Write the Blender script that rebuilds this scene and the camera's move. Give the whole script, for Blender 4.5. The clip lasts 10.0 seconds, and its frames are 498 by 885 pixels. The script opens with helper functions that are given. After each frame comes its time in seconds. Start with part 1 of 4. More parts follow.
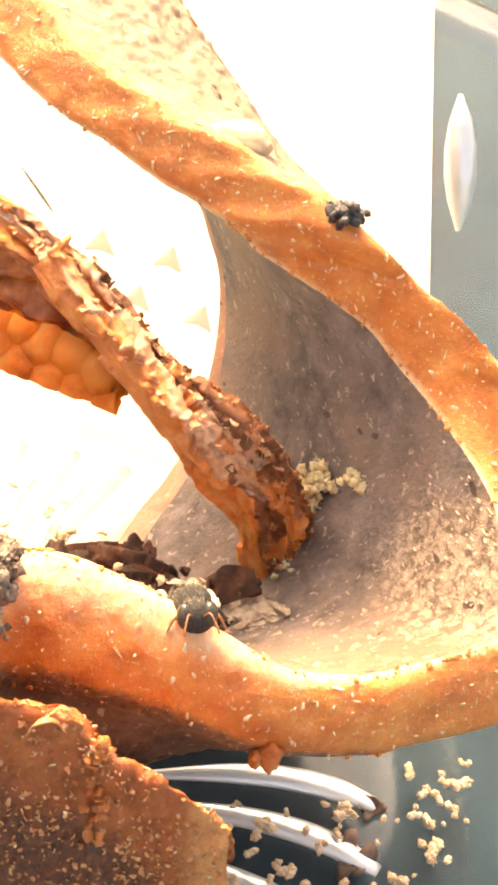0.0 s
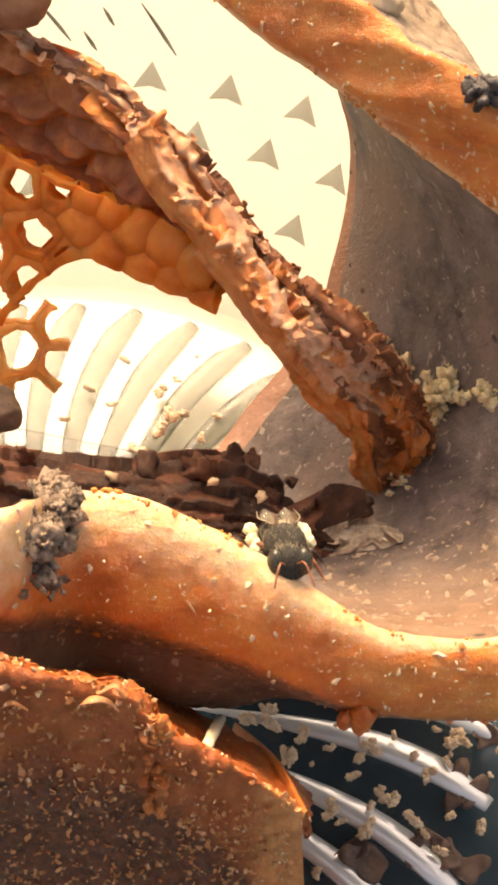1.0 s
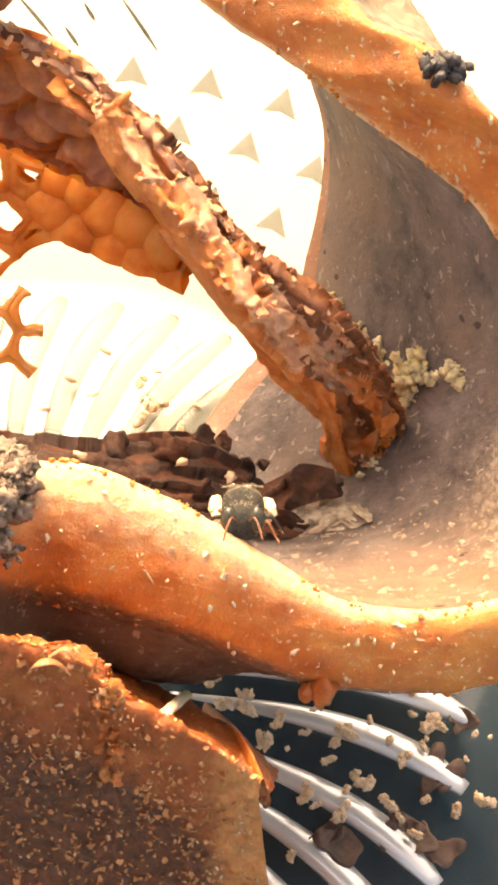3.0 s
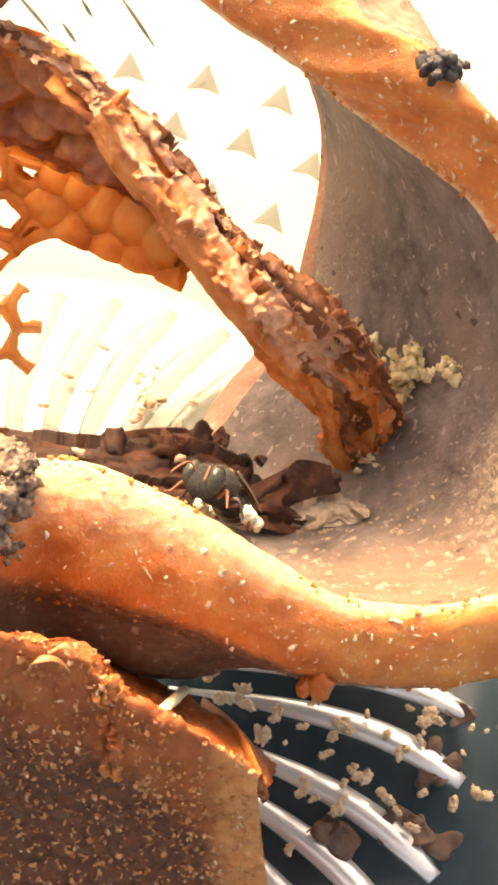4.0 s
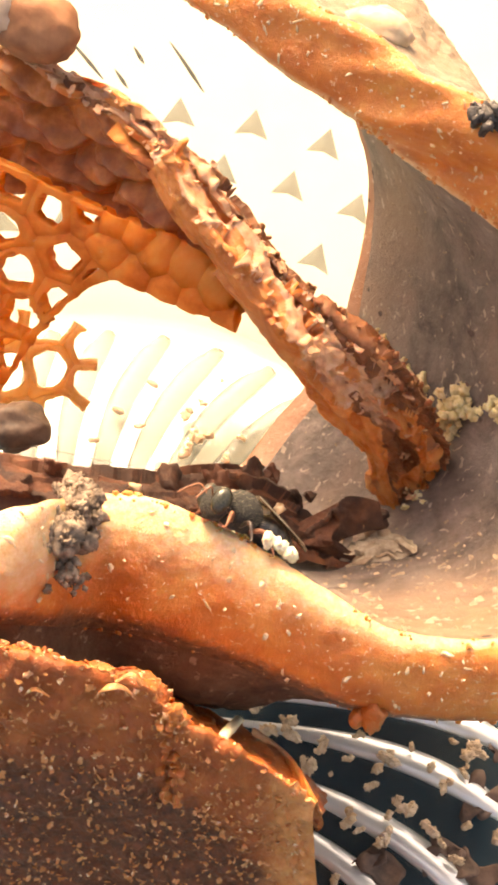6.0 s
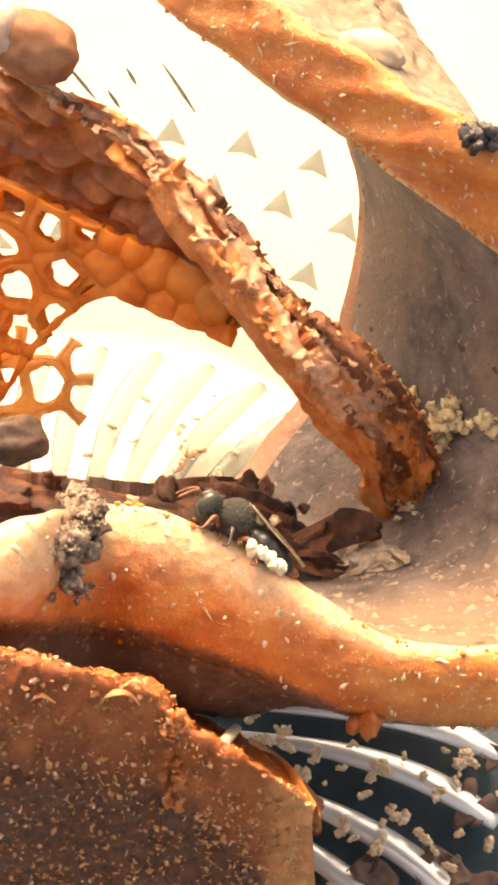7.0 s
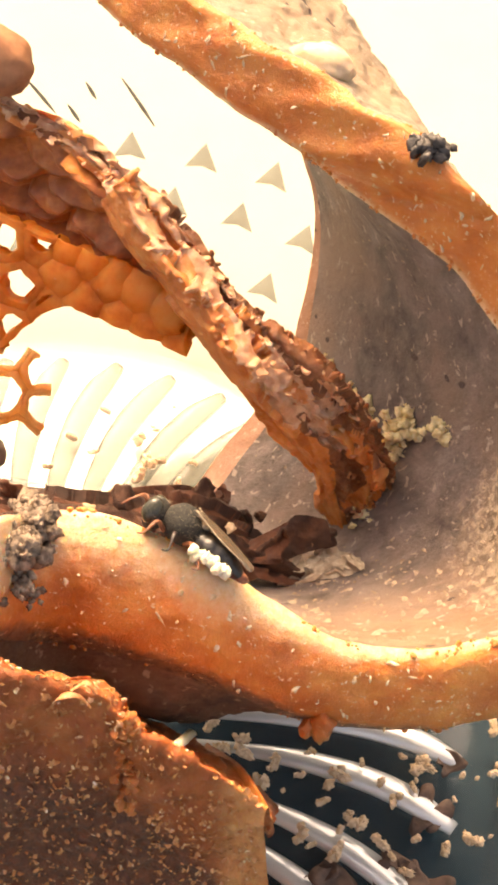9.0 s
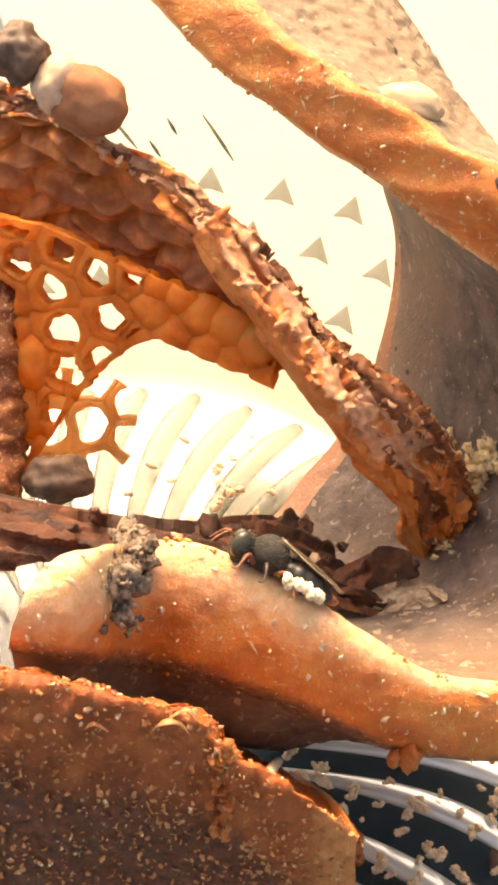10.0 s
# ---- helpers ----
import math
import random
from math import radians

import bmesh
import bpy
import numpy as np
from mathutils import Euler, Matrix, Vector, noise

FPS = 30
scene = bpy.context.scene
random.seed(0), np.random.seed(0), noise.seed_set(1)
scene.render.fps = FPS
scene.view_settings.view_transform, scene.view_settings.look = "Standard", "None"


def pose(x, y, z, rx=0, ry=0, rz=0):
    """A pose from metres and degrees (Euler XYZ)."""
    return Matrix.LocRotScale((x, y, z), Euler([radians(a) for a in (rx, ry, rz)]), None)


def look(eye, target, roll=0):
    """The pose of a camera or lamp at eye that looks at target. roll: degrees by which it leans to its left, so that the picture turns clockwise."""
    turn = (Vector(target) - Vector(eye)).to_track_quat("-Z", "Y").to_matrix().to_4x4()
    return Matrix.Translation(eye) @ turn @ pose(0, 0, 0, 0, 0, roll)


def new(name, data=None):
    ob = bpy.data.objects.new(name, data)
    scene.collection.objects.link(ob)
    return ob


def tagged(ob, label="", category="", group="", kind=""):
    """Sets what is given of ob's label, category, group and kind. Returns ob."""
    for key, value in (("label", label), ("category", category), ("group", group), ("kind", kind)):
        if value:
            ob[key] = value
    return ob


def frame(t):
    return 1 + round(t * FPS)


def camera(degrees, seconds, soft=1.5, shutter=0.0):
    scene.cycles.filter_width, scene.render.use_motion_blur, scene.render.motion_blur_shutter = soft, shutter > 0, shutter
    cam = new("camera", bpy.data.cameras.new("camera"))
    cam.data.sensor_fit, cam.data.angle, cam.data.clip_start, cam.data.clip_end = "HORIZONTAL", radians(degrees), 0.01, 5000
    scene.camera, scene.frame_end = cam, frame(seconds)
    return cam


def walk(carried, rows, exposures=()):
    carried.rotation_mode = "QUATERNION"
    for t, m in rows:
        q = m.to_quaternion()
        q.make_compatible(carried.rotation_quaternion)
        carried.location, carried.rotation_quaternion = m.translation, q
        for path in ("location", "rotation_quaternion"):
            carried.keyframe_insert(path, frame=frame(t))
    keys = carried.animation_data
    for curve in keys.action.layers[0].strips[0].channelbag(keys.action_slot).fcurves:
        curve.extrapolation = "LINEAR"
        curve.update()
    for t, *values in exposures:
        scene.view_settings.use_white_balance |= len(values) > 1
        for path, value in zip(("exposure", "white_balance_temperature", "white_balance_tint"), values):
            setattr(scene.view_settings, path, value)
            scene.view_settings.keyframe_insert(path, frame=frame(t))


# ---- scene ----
cam = camera(22.67, 10.0, soft=3.4)
walk(cam, [
    (0.0, pose(0.00944, -0.04037, 0.08701, 40.13, -5.95, -6.89)),
    (0.2, pose(0.00994, -0.03672, 0.08594, 37.72, -4.54, -3.93)),
    (0.3, pose(0.01062, -0.0346, 0.08646, 35.82, -2.3, -1.99)),
    (0.5, pose(0.01145, -0.03271, 0.08569, 35.27, -0.66, -0.72)),
    (0.7, pose(0.01244, -0.03029, 0.08513, 33.69, -0.79, -0.32)),
    (1.0, pose(0.01392, -0.03059, 0.08386, 30.94, -1.04, -0.6)),
    (1.5, pose(0.01609, -0.03158, 0.08398, 31.43, -0.87, -0.47)),
    (2.0, pose(0.01605, -0.0315, 0.08393, 32.14, -0.14, -0.18)),
    (2.5, pose(0.0162, -0.03192, 0.08297, 31.45, 0.36, -0.11)),
    (2.7, pose(0.01643, -0.03264, 0.08298, 31.7, -0.44, -0.53)),
    (3.8, pose(0.01646, -0.03257, 0.0836, 31.52, -0.46, -0.47)),
    (4.0, pose(0.01642, -0.03264, 0.08353, 31.37, -0.51, -0.65)),
    (4.5, pose(0.0158, -0.0329, 0.0844, 32.0, -0.0, 0.0)),
    (5.0, pose(0.01576, -0.03289, 0.08447, 32.14, -0.15, -0.13)),
    (5.5, pose(0.01544, -0.03306, 0.08466, 32.35, 0.26, 0.19)),
    (6.0, pose(0.01497, -0.03355, 0.08539, 32.89, 0.35, 0.39)),
    (6.2, pose(0.01443, -0.03384, 0.08564, 33.2, 0.53, 0.42)),
    (7.3, pose(0.01416, -0.03486, 0.08638, 33.77, -0.38, -0.43)),
    (7.5, pose(0.01485, -0.03502, 0.08609, 33.71, -0.34, -0.5)),
    (8.0, pose(0.01462, -0.03467, 0.08634, 33.79, 0.12, -0.14)),
    (8.5, pose(0.01503, -0.03504, 0.0862, 34.03, -0.28, -0.53)),
    (9.0, pose(0.01515, -0.03546, 0.0866, 34.56, -1.2, -1.13)),
    (9.5, pose(0.01529, -0.03565, 0.08656, 34.6, -1.25, -1.2)),
    (10.0, pose(0.01313, -0.03591, 0.0878, 35.76, 0.56, 0.65)),
], exposures=[(0, 2.40, 9700, 17), (0.3, 2.09, 9300, 17), (0.5, 1.23, 8000, 15), (0.8, 1.35, 8600, 16), (1, 1.41, 9300, 17), (1.5, 2.09, 9700, 18), (2, 2.01, 9700, 17), (4.5, 2.00, 9700, 17), (7.5, 1.85, 9700, 17), (8.5, 1.82, 9700, 17), (9, 1.82, 9700, 18), (9.5, 1.96, 9700, 18), (10, 1.65, 9700, 18)])

# ---- light ----
SUN_EL, SUN_AZ = 48.0, 102.0  # degrees above the table; degrees from +x towards +y
world = bpy.data.worlds.new("sky")
world.use_nodes = True
scene.world = world
wn = world.node_tree.nodes
sky = wn.new("ShaderNodeTexSky")
sky.sky_type = "NISHITA"
sky.sun_disc = False
sky.air_density, sky.dust_density, sky.ozone_density = 0.7, 6.0, 0.3
sky.sun_elevation = radians(SUN_EL)
sky.sun_rotation = radians(90 - SUN_AZ)
wn["Background"].inputs[1].default_value = 0.15
world.node_tree.links.new(sky.outputs[0], wn["Background"].inputs[0])
sun_data = bpy.data.lights.new("sun", "SUN")
sun_data.energy, sun_data.angle, sun_data.color = 1.35, radians(26.0), (1.0, 0.91, 0.76)
sun = new("sun", sun_data)
ce, se = math.cos(radians(SUN_EL)), math.sin(radians(SUN_EL))
sun.matrix_world = look((math.cos(radians(SUN_AZ)) * ce, math.sin(radians(SUN_AZ)) * ce, se), (0, 0, 0))

MM = 0.001


# ---- materials ----
def shade(name):
    m = bpy.data.materials.new(name)
    m.use_nodes = True
    nt = m.node_tree
    return m, nt, nt.nodes["Principled BSDF"], nt.nodes["Material Output"]


def node(nt, kind, **inputs):
    n = nt.nodes.new(kind)
    for key, value in inputs.items():
        n.inputs[key.replace("_", " ")].default_value = value
    return n


def coords(nt, stretch=(1, 1, 1)):
    tc, mp = nt.nodes.new("ShaderNodeTexCoord"), nt.nodes.new("ShaderNodeMapping")
    mp.inputs["Scale"].default_value = [1000 * s for s in stretch]  # millimetres
    nt.links.new(tc.outputs["Object"], mp.inputs["Vector"])
    return mp.outputs["Vector"]


def grain(nt, vec, scale, detail=4.0, rough=0.6, distort=0.0):
    n = node(nt, "ShaderNodeTexNoise", Scale=scale, Detail=detail, Roughness=rough, Distortion=distort)
    nt.links.new(vec, n.inputs["Vector"])
    return n.outputs["Fac"]


def cells(nt, vec, scale):
    n = node(nt, "ShaderNodeTexVoronoi", Scale=scale)
    nt.links.new(vec, n.inputs["Vector"])
    return n.outputs["Distance"]


def ramp(nt, fac, stops):
    r = nt.nodes.new("ShaderNodeValToRGB")
    els = r.color_ramp.elements
    while len(els) < len(stops):
        els.new(0.5)
    for e, (pos, col) in zip(els, stops):
        e.position, e.color = pos, (*col, 1) if len(col) == 3 else col
    nt.links.new(fac, r.inputs["Fac"])
    return r.outputs["Color"]


def blend(nt, fac, a, b):
    m = nt.nodes.new("ShaderNodeMix")
    m.data_type = "RGBA"
    for sock, value in ((m.inputs[0], fac), (m.inputs[6], a), (m.inputs[7], b)):
        if isinstance(value, (tuple, float, int)):
            sock.default_value = (*value, 1) if isinstance(value, tuple) else value
        else:
            nt.links.new(value, sock)
    return m.outputs[2]


def relief(nt, bsdf, heights, distance):
    last = None
    for fac, strength in heights:
        b = node(nt, "ShaderNodeBump", Strength=strength, Distance=distance * MM)
        nt.links.new(fac, b.inputs["Height"])
        if last:
            nt.links.new(last, b.inputs["Normal"])
        last = b.outputs["Normal"]
    nt.links.new(last, bsdf.inputs["Normal"])


def wax(name, dark, mid, light, fleck, glow=0.55, radius=1.2, rough=0.42, fleck_at=0.70, scale=0.35, bump=0.5, fleck_size=1.9, thin=0.0, coat=0.0, bloom_glare=0.0, zones=()):
    m, nt, b, out = shade(name)
    v = coords(nt)
    big, fine = grain(nt, v, scale, 5, 0.62), grain(nt, v, 3.2, 5, 0.7)
    base = ramp(nt, big, [(0.30, dark), (0.50, mid), (0.72, light)])
    if bloom_glare:  # pale bloom in patches and fine streaks
        patch = ramp(nt, grain(nt, v, 0.8, 6, 0.7, 0.5), [(0.46, (0, 0, 0)), (0.68, (bloom_glare, bloom_glare, bloom_glare))])
        base = blend(nt, patch, base, fleck)
    for name_, low, high, ragged in zones:  # zones of another colour, each where its own mesh attribute says
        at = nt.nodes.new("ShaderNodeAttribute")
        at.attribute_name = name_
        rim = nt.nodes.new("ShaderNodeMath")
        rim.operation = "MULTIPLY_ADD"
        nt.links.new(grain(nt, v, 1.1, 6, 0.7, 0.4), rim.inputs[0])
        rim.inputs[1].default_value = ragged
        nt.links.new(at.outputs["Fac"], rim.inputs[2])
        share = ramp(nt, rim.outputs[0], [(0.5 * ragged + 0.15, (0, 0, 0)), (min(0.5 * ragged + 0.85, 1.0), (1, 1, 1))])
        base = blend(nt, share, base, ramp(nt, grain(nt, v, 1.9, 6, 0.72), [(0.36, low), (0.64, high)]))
    spots = ramp(nt, grain(nt, v, fleck_size, 3, 0.55, 0.6), [(fleck_at, (0, 0, 0)), (fleck_at + 0.05, (1, 1, 1))])
    nt.links.new(blend(nt, spots, base, fleck), b.inputs["Base Color"])
    b.inputs["Roughness"].default_value = rough
    b.inputs["Subsurface Weight"].default_value = glow
    b.inputs["Subsurface Radius"].default_value = (1.0, 0.45, 0.2)
    b.inputs["Subsurface Scale"].default_value = 0.25 * radius * MM
    b.inputs["Coat Weight"].default_value = coat
    b.inputs["Coat Roughness"].default_value = 0.5
    relief(nt, b, [(big, 0.2), (fine, bump * 0.8), (grain(nt, v, 8.0, 3, 0.7), bump * 0.25)], 0.22)
    if thin:  # thin walls let light through
        t = nt.nodes.new("ShaderNodeBsdfTranslucent")
        nt.links.new(base, t.inputs["Color"])
        mix = nt.nodes.new("ShaderNodeMixShader")
        mix.inputs[0].default_value = thin
        nt.links.new(b.outputs[0], mix.inputs[1])
        nt.links.new(t.outputs[0], mix.inputs[2])
        nt.links.new(mix.outputs[0], out.inputs["Surface"])
    return m


WAX = wax("amber_wax", (0.52, 0.134, 0.023), (0.70, 0.222, 0.043), (0.82, 0.34, 0.085), (0.82, 0.50, 0.28), glow=0.75, radius=1.5, bump=0.9, coat=0.25, fleck_at=0.63, fleck_size=3.4, bloom_glare=0.16)
# lip zone holds wax bloom and backlit glare alike in its colour
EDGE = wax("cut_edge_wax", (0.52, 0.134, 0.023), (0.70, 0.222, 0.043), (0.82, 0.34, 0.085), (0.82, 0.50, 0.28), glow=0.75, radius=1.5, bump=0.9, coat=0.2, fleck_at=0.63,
           fleck_size=3.4, bloom_glare=0.14, zones=(("bloom_glare", (0.79, 0.44, 0.20), (0.87, 0.61, 0.38), 0.7), ("hem", (0.08, 0.034, 0.018), (0.30, 0.15, 0.085), 0.9)))
# amber edge and pale end put backlit glow into colour; crumbly face darker
BLOCK = wax("block_wax", (0.23, 0.052, 0.011), (0.36, 0.09, 0.018), (0.51, 0.155, 0.036), (0.70, 0.42, 0.23), glow=0.6, radius=1.0, bump=1.0, coat=0.1, fleck_at=0.66, scale=0.4,
            fleck_size=3.2, zones=(("crumbly", (0.058, 0.016, 0.006), (0.20, 0.056, 0.017), 0.8), ("broken", (0.56, 0.20, 0.055), (0.68, 0.32, 0.12), 0.6)))
WAX_ROUGH = wax("crumbly_wax", (0.14, 0.040, 0.012), (0.24, 0.070, 0.020), (0.38, 0.12, 0.034), (0.56, 0.28, 0.13),
                glow=0.5, radius=0.8, fleck_at=0.57, scale=0.30, bump=1.0, fleck_size=3.6)
WAX_TOP = wax("ridge_wax", (0.34, 0.085, 0.016), (0.48, 0.14, 0.03), (0.62, 0.24, 0.07), (0.74, 0.44, 0.24),
              glow=0.6, radius=0.9, fleck_at=0.66, scale=0.4, bump=0.9, fleck_size=3.2, coat=0.2)
COMB = wax("comb_wax", (0.42, 0.115, 0.026), (0.58, 0.195, 0.05), (0.72, 0.33, 0.125), (0.80, 0.50, 0.30), glow=0.7, radius=1.2, scale=0.6, bump=0.7)
COMB_BROWN = wax("brown_comb_wax", (0.12, 0.038, 0.014), (0.22, 0.075, 0.026), (0.36, 0.14, 0.055), (0.55, 0.31, 0.17), glow=0.5, radius=0.7, scale=0.7, bump=0.9)
COMB_WALL = wax("cell_wax", (0.22, 0.055, 0.013), (0.42, 0.125, 0.028), (0.66, 0.255, 0.07), (0.76, 0.42, 0.2), glow=0.4, radius=0.9, scale=0.5, thin=0.05, fleck_at=0.74)
COMB_FLAKE = wax("flake_wax", (0.50, 0.22, 0.10), (0.64, 0.34, 0.19), (0.76, 0.48, 0.31), (0.84, 0.64, 0.46), glow=0.4, radius=0.6, scale=1.2, thin=0.15)
CRUMB_FLAKE = wax("crumb_flake_wax", (0.42, 0.155, 0.052), (0.58, 0.255, 0.10), (0.74, 0.42, 0.21), (0.86, 0.66, 0.46), glow=0.4, radius=0.6, scale=1.6, thin=0.1, fleck_at=0.6)
# web wax made paler to carry the washout of strong backlight
WEB = wax("washed_web_wax", (0.80, 0.42, 0.14), (0.88, 0.56, 0.27), (0.92, 0.68, 0.42), (0.94, 0.78, 0.56), glow=0.5, radius=0.8, scale=0.6, thin=0.7, bump=0.4)
COMB_PALE = wax("golden_wax", (0.66, 0.20, 0.03), (0.88, 0.36, 0.07), (0.93, 0.49, 0.13), (0.94, 0.66, 0.34), glow=0.5, radius=1.0, scale=0.45, thin=0.6, bump=0.6)
RED_WAX = wax("red_brown_wax", (0.06, 0.018, 0.008), (0.11, 0.034, 0.013), (0.18, 0.062, 0.024), (0.42, 0.22, 0.12), glow=0.3, radius=0.6, scale=0.7, bump=0.9, rough=0.7)
DARK_WAX = wax("dark_wax", (0.025, 0.010, 0.005), (0.055, 0.020, 0.009), (0.12, 0.045, 0.02), (0.34, 0.18, 0.10), glow=0.15, radius=0.4, scale=0.7, bump=0.9, rough=0.7)


def skin(name, dark, mid, light, speck, warm, size=0.22, bump=0.6, fibre=(0.5, 1.6, 1.0), zones=()):
    m, nt, b, _ = shade(name)
    v = coords(nt)
    big, fine = grain(nt, v, size, 7, 0.7, 0.3), grain(nt, v, 2.6, 6, 0.75)
    streak = grain(nt, coords(nt, fibre), 1.1, 6, 0.7, 0.8)
    base = ramp(nt, big, [(0.34, dark), (0.50, mid), (0.66, light)])
    base = blend(nt, ramp(nt, grain(nt, v, 0.09, 2, 0.5), [(0.42, (0, 0, 0)), (0.62, (1, 1, 1))]), base, warm)
    base = blend(nt, ramp(nt, streak, [(0.30, (0.35, 0.35, 0.35)), (0.48, (0, 0, 0))]), base, dark)
    crusts = []
    for name_, low, high, scale, ragged in zones:  # painted lip glow and crusts, each where its own mesh attribute says
        at = nt.nodes.new("ShaderNodeAttribute")
        at.attribute_name = name_
        rim = nt.nodes.new("ShaderNodeMath")
        rim.operation = "MULTIPLY_ADD"
        lumps = grain(nt, v, scale, 4, 0.6, 0.5)
        nt.links.new(lumps, rim.inputs[0])
        rim.inputs[1].default_value = ragged
        nt.links.new(at.outputs["Fac"], rim.inputs[2])
        share = ramp(nt, rim.outputs[0], [(0.5 * ragged + 0.2, (0, 0, 0)), (min(0.5 * ragged + 0.6, 1.0), (1, 1, 1))])
        base = blend(nt, share, base, ramp(nt, lumps, [(0.40, low), (0.60, high)]))
        crusts.append((share, 0.5))
    motes = ramp(nt, grain(nt, v, 1.5, 2, 0.5, 0.6), [(0.64, (0, 0, 0)), (0.70, (1, 1, 1))])
    holes = ramp(nt, grain(nt, coords(nt, (1, 1, 1.3)), 0.55, 1, 0.5), [(0.235, (1, 1, 1)), (0.27, (0, 0, 0))])
    col = blend(nt, motes, base, speck)
    nt.links.new(blend(nt, holes, col, (0.07, 0.04, 0.03)), b.inputs["Base Color"])
    b.inputs["Roughness"].default_value = 0.62
    b.inputs["Subsurface Weight"].default_value = 0.25
    b.inputs["Subsurface Radius"].default_value = (1.0, 0.5, 0.3)
    b.inputs["Subsurface Scale"].default_value = 0.2 * MM
    relief(nt, b, [(big, 0.5), (streak, bump * 0.8), (fine, bump)] + crusts, 0.35)
    return m


# first zone puts the warm lit glow near the lip into the skin colour
SKIN_IN = skin("grey_skin", (0.078, 0.057, 0.049), (0.18, 0.137, 0.118), (0.28, 0.222, 0.195), (0.40, 0.315, 0.25), (0.26, 0.172, 0.125), size=0.3, bump=0.8,
               zones=(("lip_glow", (0.24, 0.135, 0.08), (0.31, 0.19, 0.122), 0.5, 0.5), ("crust", (0.15, 0.10, 0.068), (0.43, 0.32, 0.23), 1.6, 0.8)))
# pink stands in for light glowing through the thin back rim
SKIN_RIM = skin("glow_rim_skin", (0.26, 0.125, 0.075), (0.40, 0.20, 0.125), (0.50, 0.29, 0.20), (0.55, 0.38, 0.28), (0.38, 0.17, 0.09), bump=0.6)
# fibrous brown skin, darkened in colour to carry the shade under the slab
SKIN_UNDER = skin("shaded_brown_skin", (0.06, 0.028, 0.016), (0.19, 0.105, 0.064), (0.33, 0.20, 0.13), (0.50, 0.33, 0.22), (0.25, 0.115, 0.055), size=0.4, bump=1.0, fibre=(0.22, 1.6, 1.6))
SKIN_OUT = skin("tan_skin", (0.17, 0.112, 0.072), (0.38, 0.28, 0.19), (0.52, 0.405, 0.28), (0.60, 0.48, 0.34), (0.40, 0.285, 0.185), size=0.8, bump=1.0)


def plain(name, col, col2, rough=0.5, scale=2.0, bump=0.4, metal=0.0, glow=0.0):
    m, nt, b, _ = shade(name)
    v = coords(nt)
    f = grain(nt, v, scale, 5, 0.65)
    nt.links.new(ramp(nt, f, [(0.35, col), (0.65, col2)]), b.inputs["Base Color"])
    b.inputs["Roughness"].default_value = rough
    b.inputs["Metallic"].default_value = metal
    if glow:
        b.inputs["Subsurface Weight"].default_value = glow
        b.inputs["Subsurface Radius"].default_value = (1.0, 0.7, 0.35)
        b.inputs["Subsurface Scale"].default_value = 0.4 * MM
    relief(nt, b, [(f, bump)], 0.12)
    return m


POLLEN = plain("pollen_yellow", (0.60, 0.46, 0.22), (0.80, 0.68, 0.42), 0.75, 2.5, 0.7, glow=0.3)
RESIN = plain("pale_resin", (0.80, 0.68, 0.42), (0.90, 0.82, 0.58), 0.6, 4.0, 0.4, glow=0.3)
CRUMB = plain("tan_crumbs", (0.46, 0.31, 0.18), (0.68, 0.52, 0.36), 0.7, 1.2, 0.7, glow=0.2)
PAPERY = plain("papery_flake", (0.28, 0.21, 0.14), (0.50, 0.41, 0.30), 0.7, 1.6, 0.9)
CAP = plain("cream_cap", (0.48, 0.33, 0.22), (0.62, 0.46, 0.33), 0.6, 0.8, 0.4, glow=0.3)
GRIT = plain("grey_grit", (0.040, 0.026, 0.018), (0.38, 0.275, 0.19), 0.8, 1.6, 1.0)
GRIT_DARK = plain("dark_grit", (0.018, 0.017, 0.017), (0.12, 0.10, 0.085), 0.6, 2.0, 1.0)
SHRED = plain("brown_shred", (0.045, 0.024, 0.015), (0.15, 0.085, 0.055), 0.6, 0.8, 0.8)
POT = plain("brown_pot", (0.20, 0.075, 0.032), (0.40, 0.18, 0.085), 0.8, 0.35, 0.6, glow=0.3)
POT_DARK = plain("smoky_pot", (0.045, 0.028, 0.02), (0.20, 0.12, 0.075), 0.6, 0.6, 0.6)
CHITIN = plain("black_chitin", (0.012, 0.012, 0.012), (0.035, 0.033, 0.03), 0.28, 4.0, 0.3)
HAIRY = plain("grey_pile", (0.006, 0.006, 0.005), (0.045, 0.040, 0.028), 0.8, 9.0, 0.9)
HAIR = plain("tan_hair", (0.20, 0.16, 0.105), (0.38, 0.31, 0.215), 0.7, 6.0, 0.2)
EYE = plain("olive_eye", (0.022, 0.022, 0.014), (0.055, 0.052, 0.034), 0.22, 9.0, 0.1)
LEG = plain("red_brown_leg", (0.16, 0.05, 0.02), (0.34, 0.13, 0.06), 0.4, 5.0, 0.3)
LEG_DARK = plain("dark_leg", (0.02, 0.015, 0.012), (0.07, 0.04, 0.03), 0.4, 5.0, 0.3)
DROP = plain("cream_drop", (0.52, 0.36, 0.21), (0.64, 0.47, 0.30), 0.4, 0.6, 0.3, glow=0.6)
FLECK = plain("pale_fleck", (0.66, 0.42, 0.22), (0.86, 0.68, 0.46), 0.4, 2.0, 0.3, glow=0.3)
CRUST = plain("crumb_crust", (0.25, 0.17, 0.115), (0.40, 0.295, 0.205), 0.7, 1.5, 0.6, glow=0.2)
TABLE = plain("slate_table", (0.006, 0.026, 0.040), (0.011, 0.042, 0.060), 0.55, 0.05, 0.1)
TABLE.node_tree.nodes["Principled BSDF"].inputs["Specular IOR Level"].default_value = 0.2
